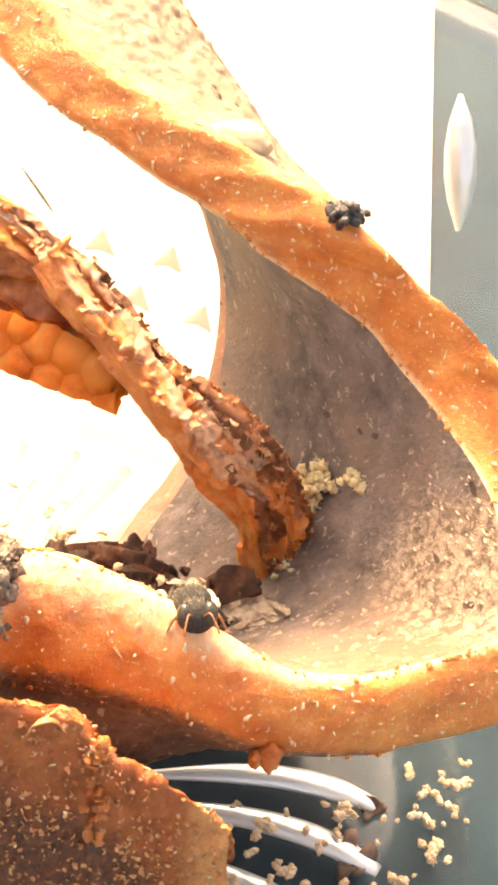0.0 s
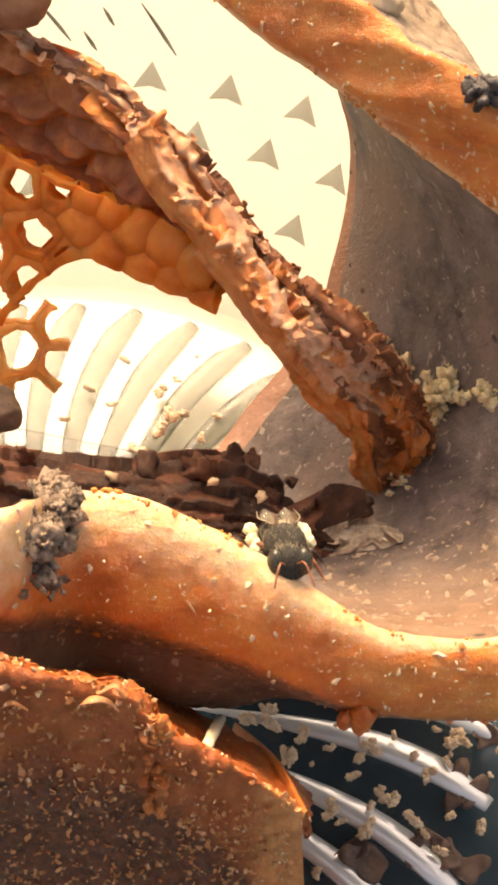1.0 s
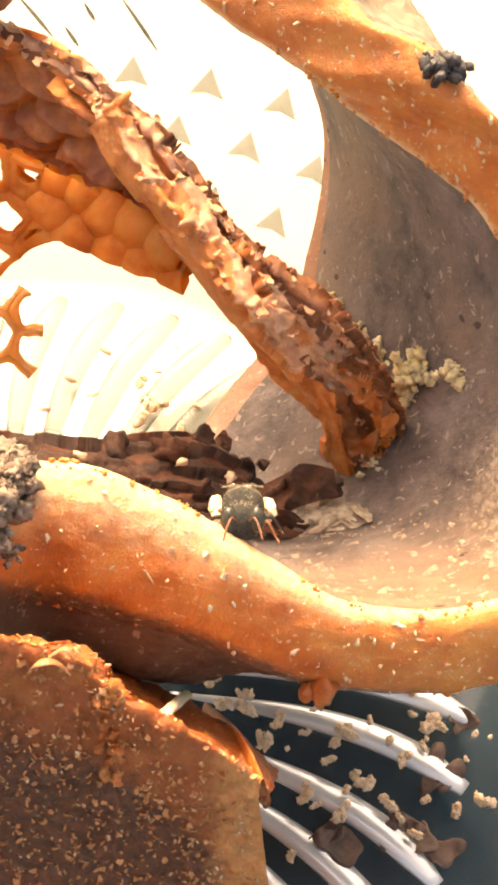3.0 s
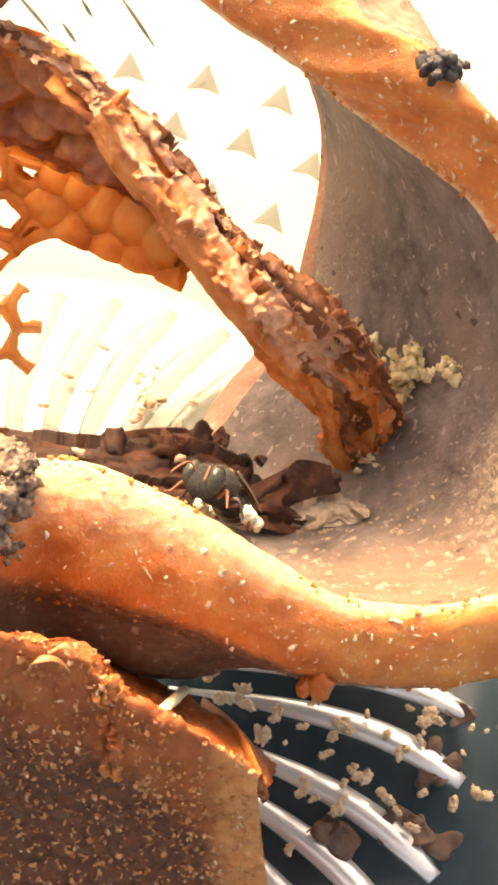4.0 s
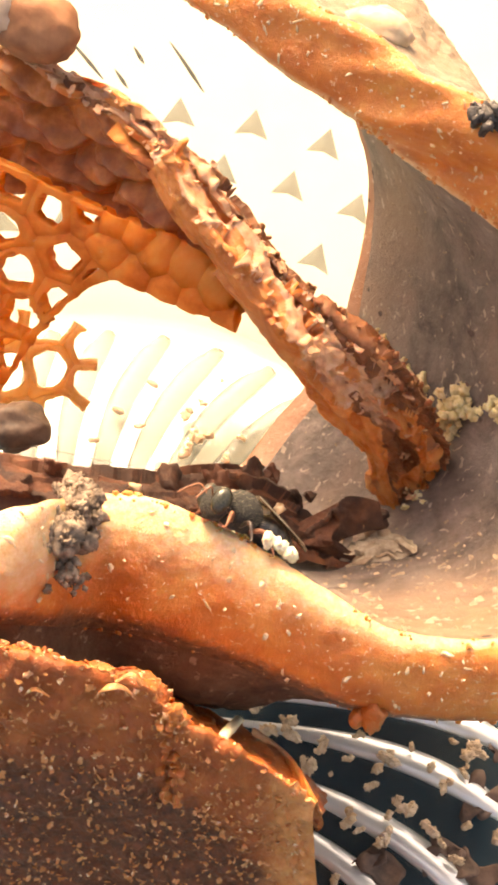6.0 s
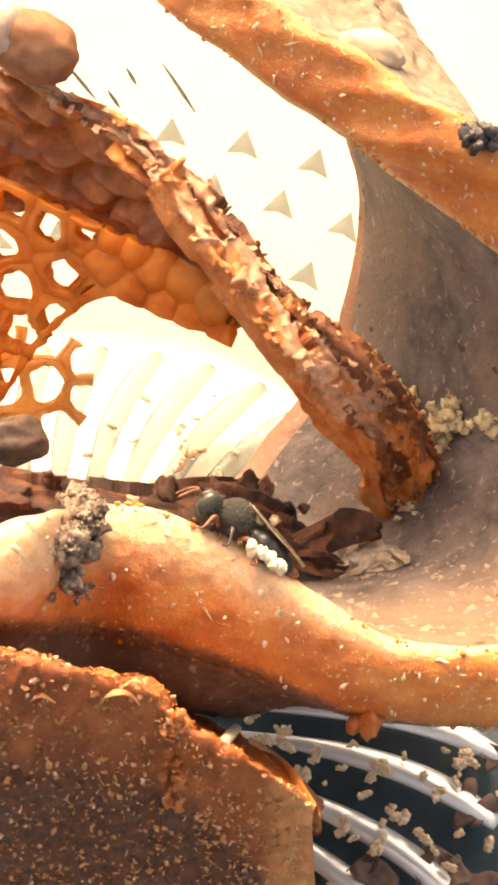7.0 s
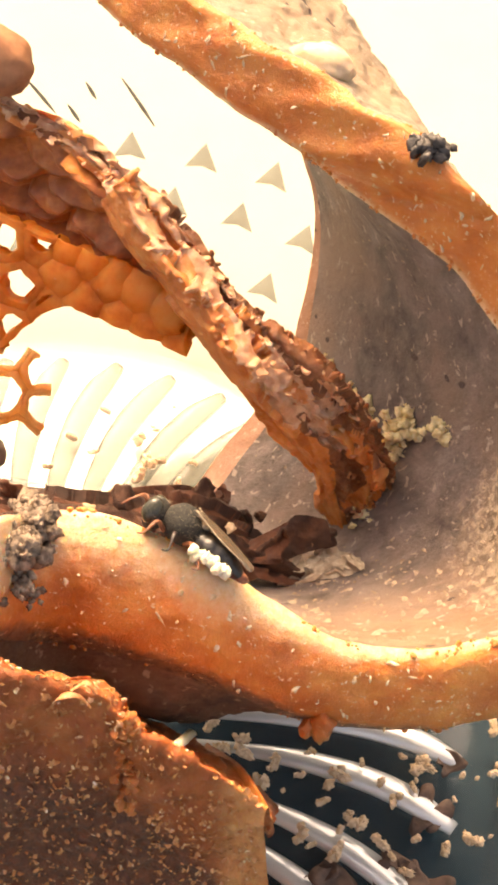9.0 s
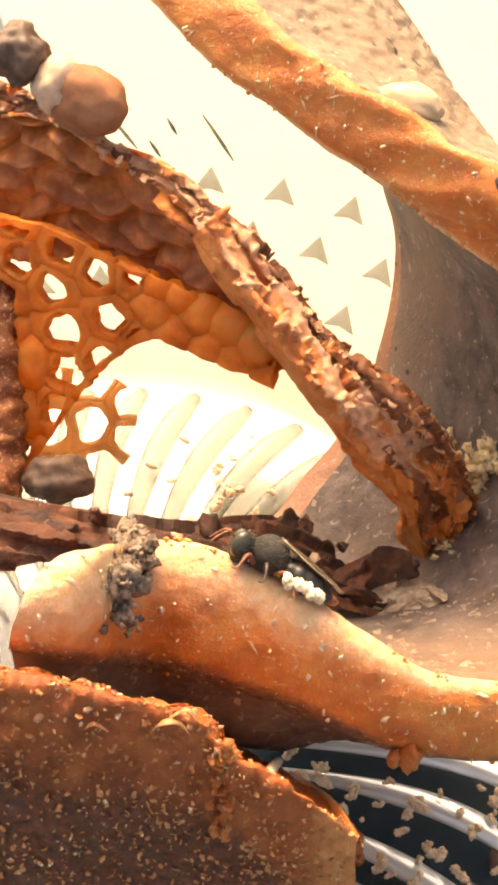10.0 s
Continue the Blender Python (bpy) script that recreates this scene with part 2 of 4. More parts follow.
SHEET = plain("cream_card", (0.38, 0.375, 0.305), (0.40, 0.395, 0.322), 0.8, 0.3, 0.1)


def clear(name, body, tint, rough, weight, gloss=0.04):
    """Thin clear plastic: mostly seen through, with a milky share and a Fresnel gloss."""
    m, nt, b, out = shade(name)
    b.inputs["Base Color"].default_value = (*body, 1)
    b.inputs["Roughness"].default_value = rough
    t = node(nt, "ShaderNodeBsdfTransparent", Color=(*tint, 1))
    mix = nt.nodes.new("ShaderNodeMixShader")
    mix.inputs[0].default_value = weight
    g = node(nt, "ShaderNodeBsdfGlossy", Roughness=rough)
    lw = node(nt, "ShaderNodeLayerWeight", Blend=0.5)
    pw = nt.nodes.new("ShaderNodeMath")
    pw.operation = "POWER"
    pw.inputs[1].default_value = 4.0
    nt.links.new(lw.outputs["Facing"], pw.inputs[0])
    fr = nt.nodes.new("ShaderNodeMath")
    fr.operation = "MULTIPLY_ADD"
    fr.inputs[1].default_value, fr.inputs[2].default_value = 0.5, gloss
    nt.links.new(pw.outputs[0], fr.inputs[0])
    top = nt.nodes.new("ShaderNodeMixShader")
    nt.links.new(t.outputs[0], mix.inputs[1])
    nt.links.new(b.outputs[0], mix.inputs[2])
    nt.links.new(fr.outputs[0], top.inputs[0])
    nt.links.new(mix.outputs[0], top.inputs[1])
    nt.links.new(g.outputs[0], top.inputs[2])
    nt.links.new(top.outputs[0], out.inputs["Surface"])
    return m


PLASTIC = clear("clear_plastic", (0.75, 0.77, 0.74), (0.98, 0.98, 0.97), 0.10, 0.008, 0.04)
# near ribs: milky white body and gloss stand in for sky highlights
PLASTIC_LIT = clear("rib_plastic", (0.92, 0.95, 0.90), (0.55, 0.62, 0.66), 0.30, 0.55, 0.45)
# far ribs: same plastic tinted grey, without the painted highlight
PLASTIC_UNLIT = clear("unlit_rib_plastic", (0.70, 0.70, 0.66), (0.56, 0.56, 0.53), 0.35, 0.04, 0.03)
PLASTIC_BASE = clear("base_plastic", (0.55, 0.56, 0.54), (0.93, 0.94, 0.94), 0.12, 0.01, 0.01)
# grey tint stands in for the darkening by refraction in clear studs
PLASTIC_STUD = clear("stud_plastic", (0.42, 0.41, 0.38), (0.36, 0.37, 0.35), 0.4, 0.10, 0.02)
WING = clear("smoky_wing", (0.20, 0.15, 0.10), (0.62, 0.53, 0.42), 0.25, 0.45)


# ---- building blocks ----
def thing(name, label, category, at=(0, 0, 0), group="", kind=""):
    ob = new(name)
    ob.empty_display_size = 0.002
    ob.location = Vector(at) * MM
    return tagged(ob, label, category, group, kind)


def link(name, bm, material, parent=None, label="", smooth=True):
    me = bpy.data.meshes.new(name)
    bmesh.ops.recalc_face_normals(bm, faces=bm.faces[:])
    bm.to_mesh(me)
    bm.free()
    me.materials.append(material)
    if smooth:
        me.polygons.foreach_set("use_smooth", [True] * len(me.polygons))
    ob = new(name, me)
    if parent:
        ob.parent = parent
        w = parent
        shift = Vector((0, 0, 0))
        while w:
            shift += w.location
            w = w.parent
        me.transform(Matrix.Translation(-shift))
    return tagged(ob, label)


def part(name, bm, material, parent, label="", smooth=True):
    """One mesh, given in world millimetres, under a thing that stands unturned."""
    for v in bm.verts:
        v.co *= MM
    return link(name, bm, material, parent, label, smooth)


def curve(points, n):
    p = np.array(points, float)
    fine = []
    for i in range(len(p) - 1):
        a, b, c, d = p[max(i - 1, 0)], p[i], p[i + 1], p[min(i + 2, len(p) - 1)]
        t = np.linspace(0, 1, 16, endpoint=False)[:, None]
        fine.append(0.5 * (2 * b + (c - a) * t + (2 * a - 5 * b + 4 * c - d) * t * t + (3 * b - a - 3 * c + d) * t ** 3))
    fine = np.concatenate(fine + [p[-1:]])
    run = np.r_[0, np.cumsum(np.linalg.norm(np.diff(fine, axis=0), axis=1))]
    want = np.linspace(0, run[-1], n)
    return np.stack([np.interp(want, run, fine[:, k]) for k in range(3)], 1)


def grid_normals(g):
    du, dv = np.gradient(g, axis=0), np.gradient(g, axis=1)
    n = np.cross(du, dv)
    return n / (np.linalg.norm(n, axis=2, keepdims=True) + 1e-9)


def roughen(g, waves, keep=None):
    """Pushes a grid along its normals by layers of noise (size in mm, depth in mm)."""
    n = grid_normals(g)
    out = g.copy()
    for i in range(g.shape[0]):
        for j in range(g.shape[1]):
            p = Vector(g[i, j])
            h = sum(depth * noise.noise(p / size + Vector((size * 7.1, 0, 0))) for size, depth in waves)
            out[i, j] += n[i, j] * h * (1 if keep is None else keep[i, j])
    return out


def between(g, i, j, rnd):
    """A chance place within one mesh of a grid."""
    j = min(j, g.shape[1] - 2)
    a, b = rnd.random(), rnd.random()
    return g[i, j] + (g[i + 1, j] - g[i, j]) * a * 2 + (g[i, j + 1] - g[i, j]) * b


def lay(bm, g, closed=False):
    rows = [[bm.verts.new(p) for p in row] for row in g]
    m = len(rows[0])
    for a, b in zip(rows, rows[1:]):
        for j in range(m if closed else m - 1):
            k = (j + 1) % m
            bm.faces.new((a[j], a[k], b[k], b[j]))
    return rows


def cap(bm, ring):
    c = bm.verts.new(sum((v.co for v in ring), Vector()) / len(ring))
    for a, b in zip(ring, ring[1:] + ring[:1]):
        bm.faces.new((a, b, c))


def across(curves, m):
    """A grid between lines of equal count, smooth across them."""
    c = np.array(curves)
    return np.stack([curve(c[:, i], m) for i in range(c.shape[1])])


def blob(bm, at, size, seed, rough=0.25, level=2, freq=1.7, turn=None):
    """A lump of uneven outline; size gives its three half lengths in mm."""
    made = bmesh.ops.create_icosphere(bm, subdivisions=level, radius=1.0)["verts"]
    off = Vector((seed * 3.17, seed * 1.31, seed * 2.23))
    rot = turn or Euler((seed * 1.7, seed * 2.9, seed * 0.7)).to_matrix()
    for v in made:
        k = 1 + rough * noise.noise(v.co * freq + off) + rough * 0.5 * noise.noise(v.co * freq * 2.7 + off)
        v.co = rot @ Vector((v.co.x * size[0] * k, v.co.y * size[1] * k, v.co.z * size[2] * k)) + Vector(at)
    return made


def tube(bm, points, radii, sides=8, n=None, rough=0.0, flat=1.0):
    """A tapered rod along the points."""
    n = n or 4 * len(points)
    c = curve(points, n)
    rad = np.interp(np.linspace(0, 1, n), np.linspace(0, 1, len(radii)), radii)
    rings = []
    tang = np.gradient(c, axis=0)
    ref = Vector((0.31, 0.22, 0.92)).normalized()
    for i in range(n):
        t = Vector(tang[i]).normalized()
        a = t.cross(ref).normalized()
        b = a.cross(t)
        ring = []
        for k in range(sides):
            w = 2 * math.pi * k / sides
            p = Vector(c[i]) + (a * math.cos(w) + b * math.sin(w) * flat) * rad[i]
            if rough:
                p += (p - Vector(c[i])) * rough * noise.noise(p * 1.3)
            ring.append(p)
        rings.append(ring)
    rows = lay(bm, rings, True)
    cap(bm, rows[0])
    cap(bm, rows[-1])


def flake(bm, at, size, seed, rnd, thick=0.10, tilt=0.9):
    """A thin, bent, ragged plate."""
    rot = Euler((rnd.uniform(-tilt, tilt), rnd.uniform(-tilt, tilt), rnd.uniform(0, 6.3))).to_matrix()
    k, rows = 7, []
    wide = rnd.uniform(0.45, 0.9)
    for i in range(k):
        row = []
        for j in range(k):
            a, c = 2 * i / (k - 1) - 1, 2 * j / (k - 1) - 1
            x, y = a * math.sqrt(1 - c * c / 2.3) * size / 2, c * math.sqrt(1 - a * a / 2.3) * size * wide / 2
            q = Vector((x, y, 0)) * (2.6 / size) + Vector((seed * 1.7, seed * 0.9, seed * 0.7))
            edge = 1 + 0.75 * noise.noise(q) * max(abs(a), abs(c))
            row.append(rot @ Vector((x * edge, y * edge, 0.5 * x * x / size + 0.14 * size * noise.noise(q * 0.8))) + Vector(at))
        rows.append(row)
    up = rot @ Vector((0, 0, thick))
    a, b2 = lay(bm, rows), lay(bm, [[p + up for p in r] for r in rows])
    for e in range(k - 1):
        for q in (((a[0][e], a[0][e + 1], b2[0][e + 1], b2[0][e])), ((a[-1][e], a[-1][e + 1], b2[-1][e + 1], b2[-1][e])),
                  ((a[e][0], a[e + 1][0], b2[e + 1][0], b2[e][0])), ((a[e][-1], a[e + 1][-1], b2[e + 1][-1], b2[e][-1]))):
            bm.faces.new(q)


# ---- ground ----
def box(bm, lo, hi):
    made = bmesh.ops.create_cube(bm, size=1.0)["verts"]
    for v in made:
        v.co = Vector([lo[k] + (v.co[k] + 0.5) * (hi[k] - lo[k]) for k in range(3)])
    return made


bm = bmesh.new()
box(bm, (-260, -220, -18), (280, 330, -1.6))
tagged(part("table", bm, TABLE, None, smooth=False), "dark slate-blue tabletop under the plastic tub", "table", kind="structure")
bm = bmesh.new()
box(bm, (-210, 0, -1.6), (0, 297, -1.25))
bmesh.ops.rotate(bm, verts=bm.verts[:], matrix=Matrix.Rotation(radians(-13), 3, "Z"))
bmesh.ops.translate(bm, verts=bm.verts[:], vec=(40, 12, 0))
tagged(part("card_sheet", bm, SHEET, None, smooth=False), "cream sheet of card lying flat on the dark table", "card")


# ---- tub ----
WALL = [(33, 0.0), (36, 0.5), (40, 1.8), (44.5, 4.6), (48, 7.4), (50.5, 10.2), (54, 16), (57, 23), (59.5, 30), (61, 34.6)]


def tub():
    ob = thing("plastic_tub", "clear plastic tub with ribbed base and studded wall", "container")
    prof = [(0.5, 0.0), (20, 0.0)] + WALL + [(61.8, 35.4), (65, 35.6), (65.6, 34.4)]
    line = curve([(r, 0, z) for r, z in prof], 70)
    bm = bmesh.new()
    ang = np.linspace(0, 2 * math.pi, 120, endpoint=False)
    lay(bm, [[(p[0] * math.cos(a), p[0] * math.sin(a), p[2]) for a in ang] for p in line], True)
    body = part("shell", bm, PLASTIC, ob)
    body.visible_shadow = False
    bm = bmesh.new()
    lay(bm, [[(r * math.cos(a), r * math.sin(a), -0.35) for a in ang] for r in (0.5, 12, 24, 30, 31.6)], True)
    part("base_plate", bm, PLASTIC_BASE, ob).visible_shadow = False
    bm = bmesh.new()
    lay(bm, [[(r * math.cos(a), r * math.sin(a), z) for a in ang] for r, z in ((35.4, -0.4), (36.2, 0.3), (38.0, 0.9), (39.4, 1.2))], True)
    part("foot_ring", bm, PLASTIC_BASE, ob).visible_shadow = False
    for k in range(42):
        a = radians(-9.2 + 8.5 * k)
        bm = bmesh.new()
        pts = []
        for r in np.linspace(12, 33, 9):
            turn = a - 0.11 * ((r - 12) / 21) ** 3
            pts.append((r * math.cos(turn), r * math.sin(turn), 0.15))
        tube(bm, pts, [0.15, 0.3, 0.5, 0.72, 0.9, 1.02, 1.08, 1.05, 0.6], 16, 34, 0.0, 0.6)
        part("base_rib", bm, PLASTIC_UNLIT if 4 <= k <= 20 else PLASTIC_LIT, ob).visible_shadow = False
    # upright flutes in the upper wall, milky white to stand in for reflections
    wz, wr = [z for _, z in WALL], [r for r, _ in WALL]
    for k in range(12):
        bm = bmesh.new()
        pts = []
        for z in (21.5, 23, 25, 27, 29, 30.8):
            a, r = radians(40.0 + (z - 21.5) * 0.5 - 30 * k), float(np.interp(z, wz, wr))
            pts.append((r * math.cos(a), r * math.sin(a), z))
        tube(bm, pts, [0.2, 1.0, 1.35, 1.35, 1.0, 0.2], 14, 24, 0.0)
        part("glint_flute", bm, PLASTIC_LIT, ob).visible_shadow = False
    # embossed studs, three-sided, in staggered rows on the sloping wall
    rs, zs = [r for r, _ in WALL], [z for _, z in WALL]
    for row in range(3):
        z = 3.7 + row * 3.05
        r = float(np.interp(z, zs, rs))
        for k in range(-5, 7):
            a = radians((62.6, 68.2, 65.8)[row] + k * 7.6)
            c = Vector((r * math.cos(a), r * math.sin(a), z + 0.1))
            slope = Vector((math.cos(a), math.sin(a), 0.9)).normalized()
            side = Vector((-math.sin(a), math.cos(a), 0))
            out = side.cross(slope)
            if out.z < 0:
                out = -out
            bm = bmesh.new()
            v = [bm.verts.new(c + slope * 1.35), bm.verts.new(c + side * 1.5 - slope * 1.0), bm.verts.new(c - side * 1.5 - slope * 1.0),
                 bm.verts.new(c + out * 0.5 - slope * 0.2), bm.verts.new(c - slope * 0.7)]
            for f in ((0, 1, 3), (1, 4, 3), (4, 2, 3), (2, 0, 3)):
                bm.faces.new([v[q] for q in f])
            part("stud", bm, PLASTIC_STUD, ob, smooth=False).visible_shadow = False
    # slanting moulded streaks higher up
    for a0, z0, a1, z1 in ((82.2, 14.9, 78.7, 11.6), (85.6, 14.4, 84.6, 13.2), (87.4, 12.7, 86.2, 11.4), (91.5, 14.8, 88.6, 12.0)):
        bm = bmesh.new()
        pts = []
        for f in (0, 0.33, 0.67, 1):
            z, an = z0 + (z1 - z0) * f, radians(a0 + (a1 - a0) * f)
            r = float(np.interp(z, zs, rs)) - 0.1
            pts.append((r * math.cos(an), r * math.sin(an), z))
        tube(bm, pts, [0.08, 0.22, 0.26, 0.08], 8, 16, 0.0, 0.6)
        part("streak", bm, PLASTIC_STUD, ob).visible_shadow = False
    return ob


tub()


# ---- curled slab ----
def curled_slab():
    N = 480
    fi = curve([(-2.5, 39.2, 43.9), (4.4, 32.4, 41.9), (8.4, 28.2, 40.3), (11.0, 25.4, 39.7), (13.7, 23.3, 39.2), (15.9, 21.5, 38.6), (18.5, 19.6, 38.0), (20.6, 18.1, 37.4)]
               + [(22.8, 19.7, 34.1), (24.0, 18.5, 34.0), (25.9, 16.9, 33.6), (27.7, 15.3, 33.2), (29.5, 13.7, 32.7)]
               + [(31.4, 10.9, 31.9), (33.4, 6.7, 31.5), (34.8, 2.7, 31.1), (35.5, -1.1, 30.5), (35.5, -4.4, 29.7), (34.4, -6.7, 28.8)]
               + [(27.9, -8.3, 28.4), (25.6, -8.6, 28.6), (22.9, -8.4, 29.0), (21.2, -8.2, 29.6), (18.7, -7.1, 30.7), (16.8, -6.3, 31.7), (14.7, -5.3, 32.8), (12.1, -4.4, 33.8), (9.5, -3.8, 34.8), (7.0, -3.9, 35.3)]
               + [(5.4, -6.8, 39.1), (3.7, -7.2, 39.1), (2.5, -8.3, 38.6)], N)
    fo = curve([(5.3, 36.5, 45.9), (11.1, 29.6, 43.8), (14.3, 25.4, 42.8), (16.6, 23.7, 42.4), (18.1, 22.2, 42.0), (20.3, 20.9, 41.8), (22.5, 19.5, 41.3), (23.6, 18.2, 41.0), (26.4, 16.7, 40.6), (28.1, 14.8, 39.7), (29.6, 13.4, 39.1)]
               + [(31.2, 12.5, 37.9), (33.5, 10.0, 37.4), (35.5, 7.3, 36.4), (37.8, 3.8, 34.8), (39.1, -0.4, 32.1), (39.6, -3.9, 29.2), (38.6, -7.1, 26.4), (36.2, -9.2, 24.2)]
               + [(28.4, -10.9, 23.8), (26.1, -11.0, 23.8), (23.2, -10.9, 23.8), (20.4, -10.7, 24.0), (17.5, -10.1, 25.5), (14.7, -9.5, 26.9), (11.9, -8.9, 27.8), (9.2, -8.5, 28.9), (6.6, -8.3, 29.5)]
               + [(3.9, -10.5, 34.8), (1.2, -10.3, 35.8)], N)
    bi = curve([(11.6, 48.7, 36.3), (15.4, 42.2, 32.3), (18.8, 37.0, 29.0), (21.0, 33.9, 25.9), (21.9, 32.4, 23.8), (22.7, 31.5, 20.9), (22.8, 30.2, 18.3), (22.4, 28.1, 16.4), (21.8, 26.3, 14.1), (20.8, 23.8, 11.3), (18.3, 20.9, 8.9), (15.8, 18.4, 7.4), (13.5, 15.6, 6.2), (10.3, 10.5, 10.1), (5.5, 5.5, 16.4), (2.4, 1.6, 23.4)], N)
    thick = (fo - fi) * 0.9
    thick[:, :] = np.array([np.mean(thick[max(0, i - 22):i + 23], axis=0) for i in range(N)])
    bo = bi + thick
    bo[:157] = curve([(15.8, 50.8, 41.6), (20.1, 43.6, 36.8), (24.1, 38.4, 33.3), (25.8, 36.9, 31.1), (27.7, 35.4, 29.0), (29.7, 33.1, 26.2)], 157)
    bo[157:222] = np.linspace(bo[156], bo[222], 66)[:-1]
    inward = fi - fo
    inward /= np.linalg.norm(inward, axis=1, keepdims=True)
    away = bi - fi
    away /= np.linalg.norm(away, axis=1, keepdims=True)
    ob = thing("curled_wax_slab", "thick curled slab of amber wax with grey inner skin", "wax")
    m = 40
    rows = []
    round_ = (0.1 + 0.9 * np.clip((np.arange(N) - 305) / 74, 0, 1))[:, None]
    for j in range(m):
        w = j / (m - 1)
        rows.append(fi + (fo - fi) * w + away * (0.5 * abs(2 * w - 1) ** 7 - round_ * (1 - (2 * w - 1) ** 2)))
    edge = np.stack(rows, 1)
    sink = (np.clip((24 - fi[:, 0]) / 7, 0, 1) * (np.arange(N) > 277))[:, None] * np.array([0, 0.5, -6.5])
    inner = across([bi, fi * 0.5 + bi * 0.5 - inward * 1.5 + sink, edge[:, 0]], 60)
    low = np.clip((20.5 - fo[:, 0]) / 8, 0, 1.15) * (np.arange(N) > 277)
    mid = fo * 0.55 + bo * 0.45 - inward * np.where(np.arange(N) < 250, 0.4, 2.0)[:, None]
    mid = mid + away * np.where(np.arange(N) < 250, 1.6, 0.0)[:, None]
    mid = mid * (1 - low[:, None]) + (fo + np.array([0, 0.5, -7.5])) * low[:, None]
    outer = across([edge[:, -1], mid, bo], 52)
    whole = np.concatenate([inner[:, :-1], edge, outer[:, 1:]], 1)
    a, z = 59, 59 + m
    cols = np.arange(whole.shape[1])
    on_edge = np.clip(1 - np.abs(cols - (a + z - 1) / 2) / (m / 2 + 2), 0, 1) ** 0.3
    keep = np.tile(0.35 + 0.65 * on_edge, (N, 1))
    whole = roughen(whole, [(6.0, 0.28), (2.2, 0.16), (1.1, 0.09), (0.55, 0.05), (0.28, 0.04)], keep)
    fade = np.tile(np.clip(np.arange(whole.shape[1] - z + 1) / 10, 0, 1), (N, 1))
    whole[:, z:] = roughen(whole[:, z - 1:], [(1.0, 0.30), (0.5, 0.16)], fade)[:, 1:]
    hot = int(np.argmax(fi[:, 0]))
    for name, i, j, mat_, label, u0, u1 in (("back_rim", 0, 5, SKIN_RIM, "back rim tinted pink for light through its edge", 0, N),
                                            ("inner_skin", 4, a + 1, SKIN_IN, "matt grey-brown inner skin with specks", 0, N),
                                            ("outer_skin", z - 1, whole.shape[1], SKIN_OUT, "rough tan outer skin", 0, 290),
                                            ("underside", z - 1, whole.shape[1], SKIN_UNDER, "brown fibrous underside, coloured darker for its shade", 289, N)):
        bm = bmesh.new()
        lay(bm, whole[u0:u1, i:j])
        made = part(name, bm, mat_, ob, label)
        if name == "inner_skin":
            row, col = np.arange(N)[:, None], np.arange(i, j)[None, :]
            lip_glow = np.clip((col - 34) / 24, 0, 1) * np.clip((row - hot + 40) / 50, 0, 1) * 0.8
            crust = np.exp(-((row - hot - 3) / 22.0) ** 2) * np.clip((col - 38) / 12, 0, 1)
            for key, values in (("lip_glow", lip_glow), ("crust", crust)):
                made.data.attributes.new(key, "FLOAT", "POINT").data.foreach_set("value", np.ascontiguousarray(values + 0 * row, dtype=np.float32).ravel())
    # amber edge: lower arm's lip coloured pale for bloom and backlight, dusty hem below
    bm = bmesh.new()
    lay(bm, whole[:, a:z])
    cut = part("cut_edge", bm, EDGE, ob, "translucent amber cut edge, lip coloured pale for bloom and backlight")
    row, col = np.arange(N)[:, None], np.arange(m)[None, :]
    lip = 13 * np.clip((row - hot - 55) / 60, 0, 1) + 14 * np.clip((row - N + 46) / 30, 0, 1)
    bloom_glare = np.where(lip > 0, np.clip(1 - col / (lip * 1.5 + 2.5), 0, 1), np.clip(1 - col / 3.5, 0, 1) * 0.8)
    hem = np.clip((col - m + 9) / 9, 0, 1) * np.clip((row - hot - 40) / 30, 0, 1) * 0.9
    for name, values in (("bloom_glare", bloom_glare), ("hem", hem)):
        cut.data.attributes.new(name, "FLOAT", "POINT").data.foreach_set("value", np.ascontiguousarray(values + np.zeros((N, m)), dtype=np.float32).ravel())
    inn, cut_g = whole[:, :a + 1], whole[:, a:z]
    n_in, n_cut = grid_normals(inn), grid_normals(cut_g)
    rnd = random.Random(4)
    bm = bmesh.new()
    for k in range(620):
        i, j = rnd.randrange(4, N - 4), rnd.randrange(2, m - 2)
        s = rnd.choice((0.03, 0.04, 0.05, 0.06, 0.09, 0.13))
        blob(bm, cut_g[i, j], (s * rnd.uniform(1.2, 3.2), s, s * 0.5), k, 0.9, 2)
    tagged(part("wax_fleck", bm, FLECK, ob, "pale wax crumbs stuck to the cut edge"), kind="stuff")
    bm = bmesh.new()
    for k in range(240):
        i = int(rnd.gauss(hot + 2, 15))
        j = int(59 - 15 * rnd.random() ** 1.4)
        flake(bm, between(inn, i, j, rnd), rnd.choice((0.12, 0.18, 0.25, 0.4)), k, rnd, 0.05, 0.15)
    for k in range(170):
        i = rnd.randrange(hot + 10, hot + 80)
        j = int(58 - 26 * rnd.random())
        flake(bm, between(inn, i, j, rnd), rnd.choice((0.12, 0.18, 0.25, 0.5)), k, rnd, 0.04, 0.12)
    for k in range(110):
        i, j = rnd.randrange(hot - 110, hot + 110), rnd.randrange(5, 58)
        flake(bm, inn[i, j], rnd.uniform(0.12, 0.3), k, rnd, 0.04, 0.3)
    tagged(part("crumb_crust", bm, CRUST, ob, "pale crumbs crusted on the inner skin"), kind="stuff")
    # ragged crumbs along the rims of the cut edge
    bm = bmesh.new()
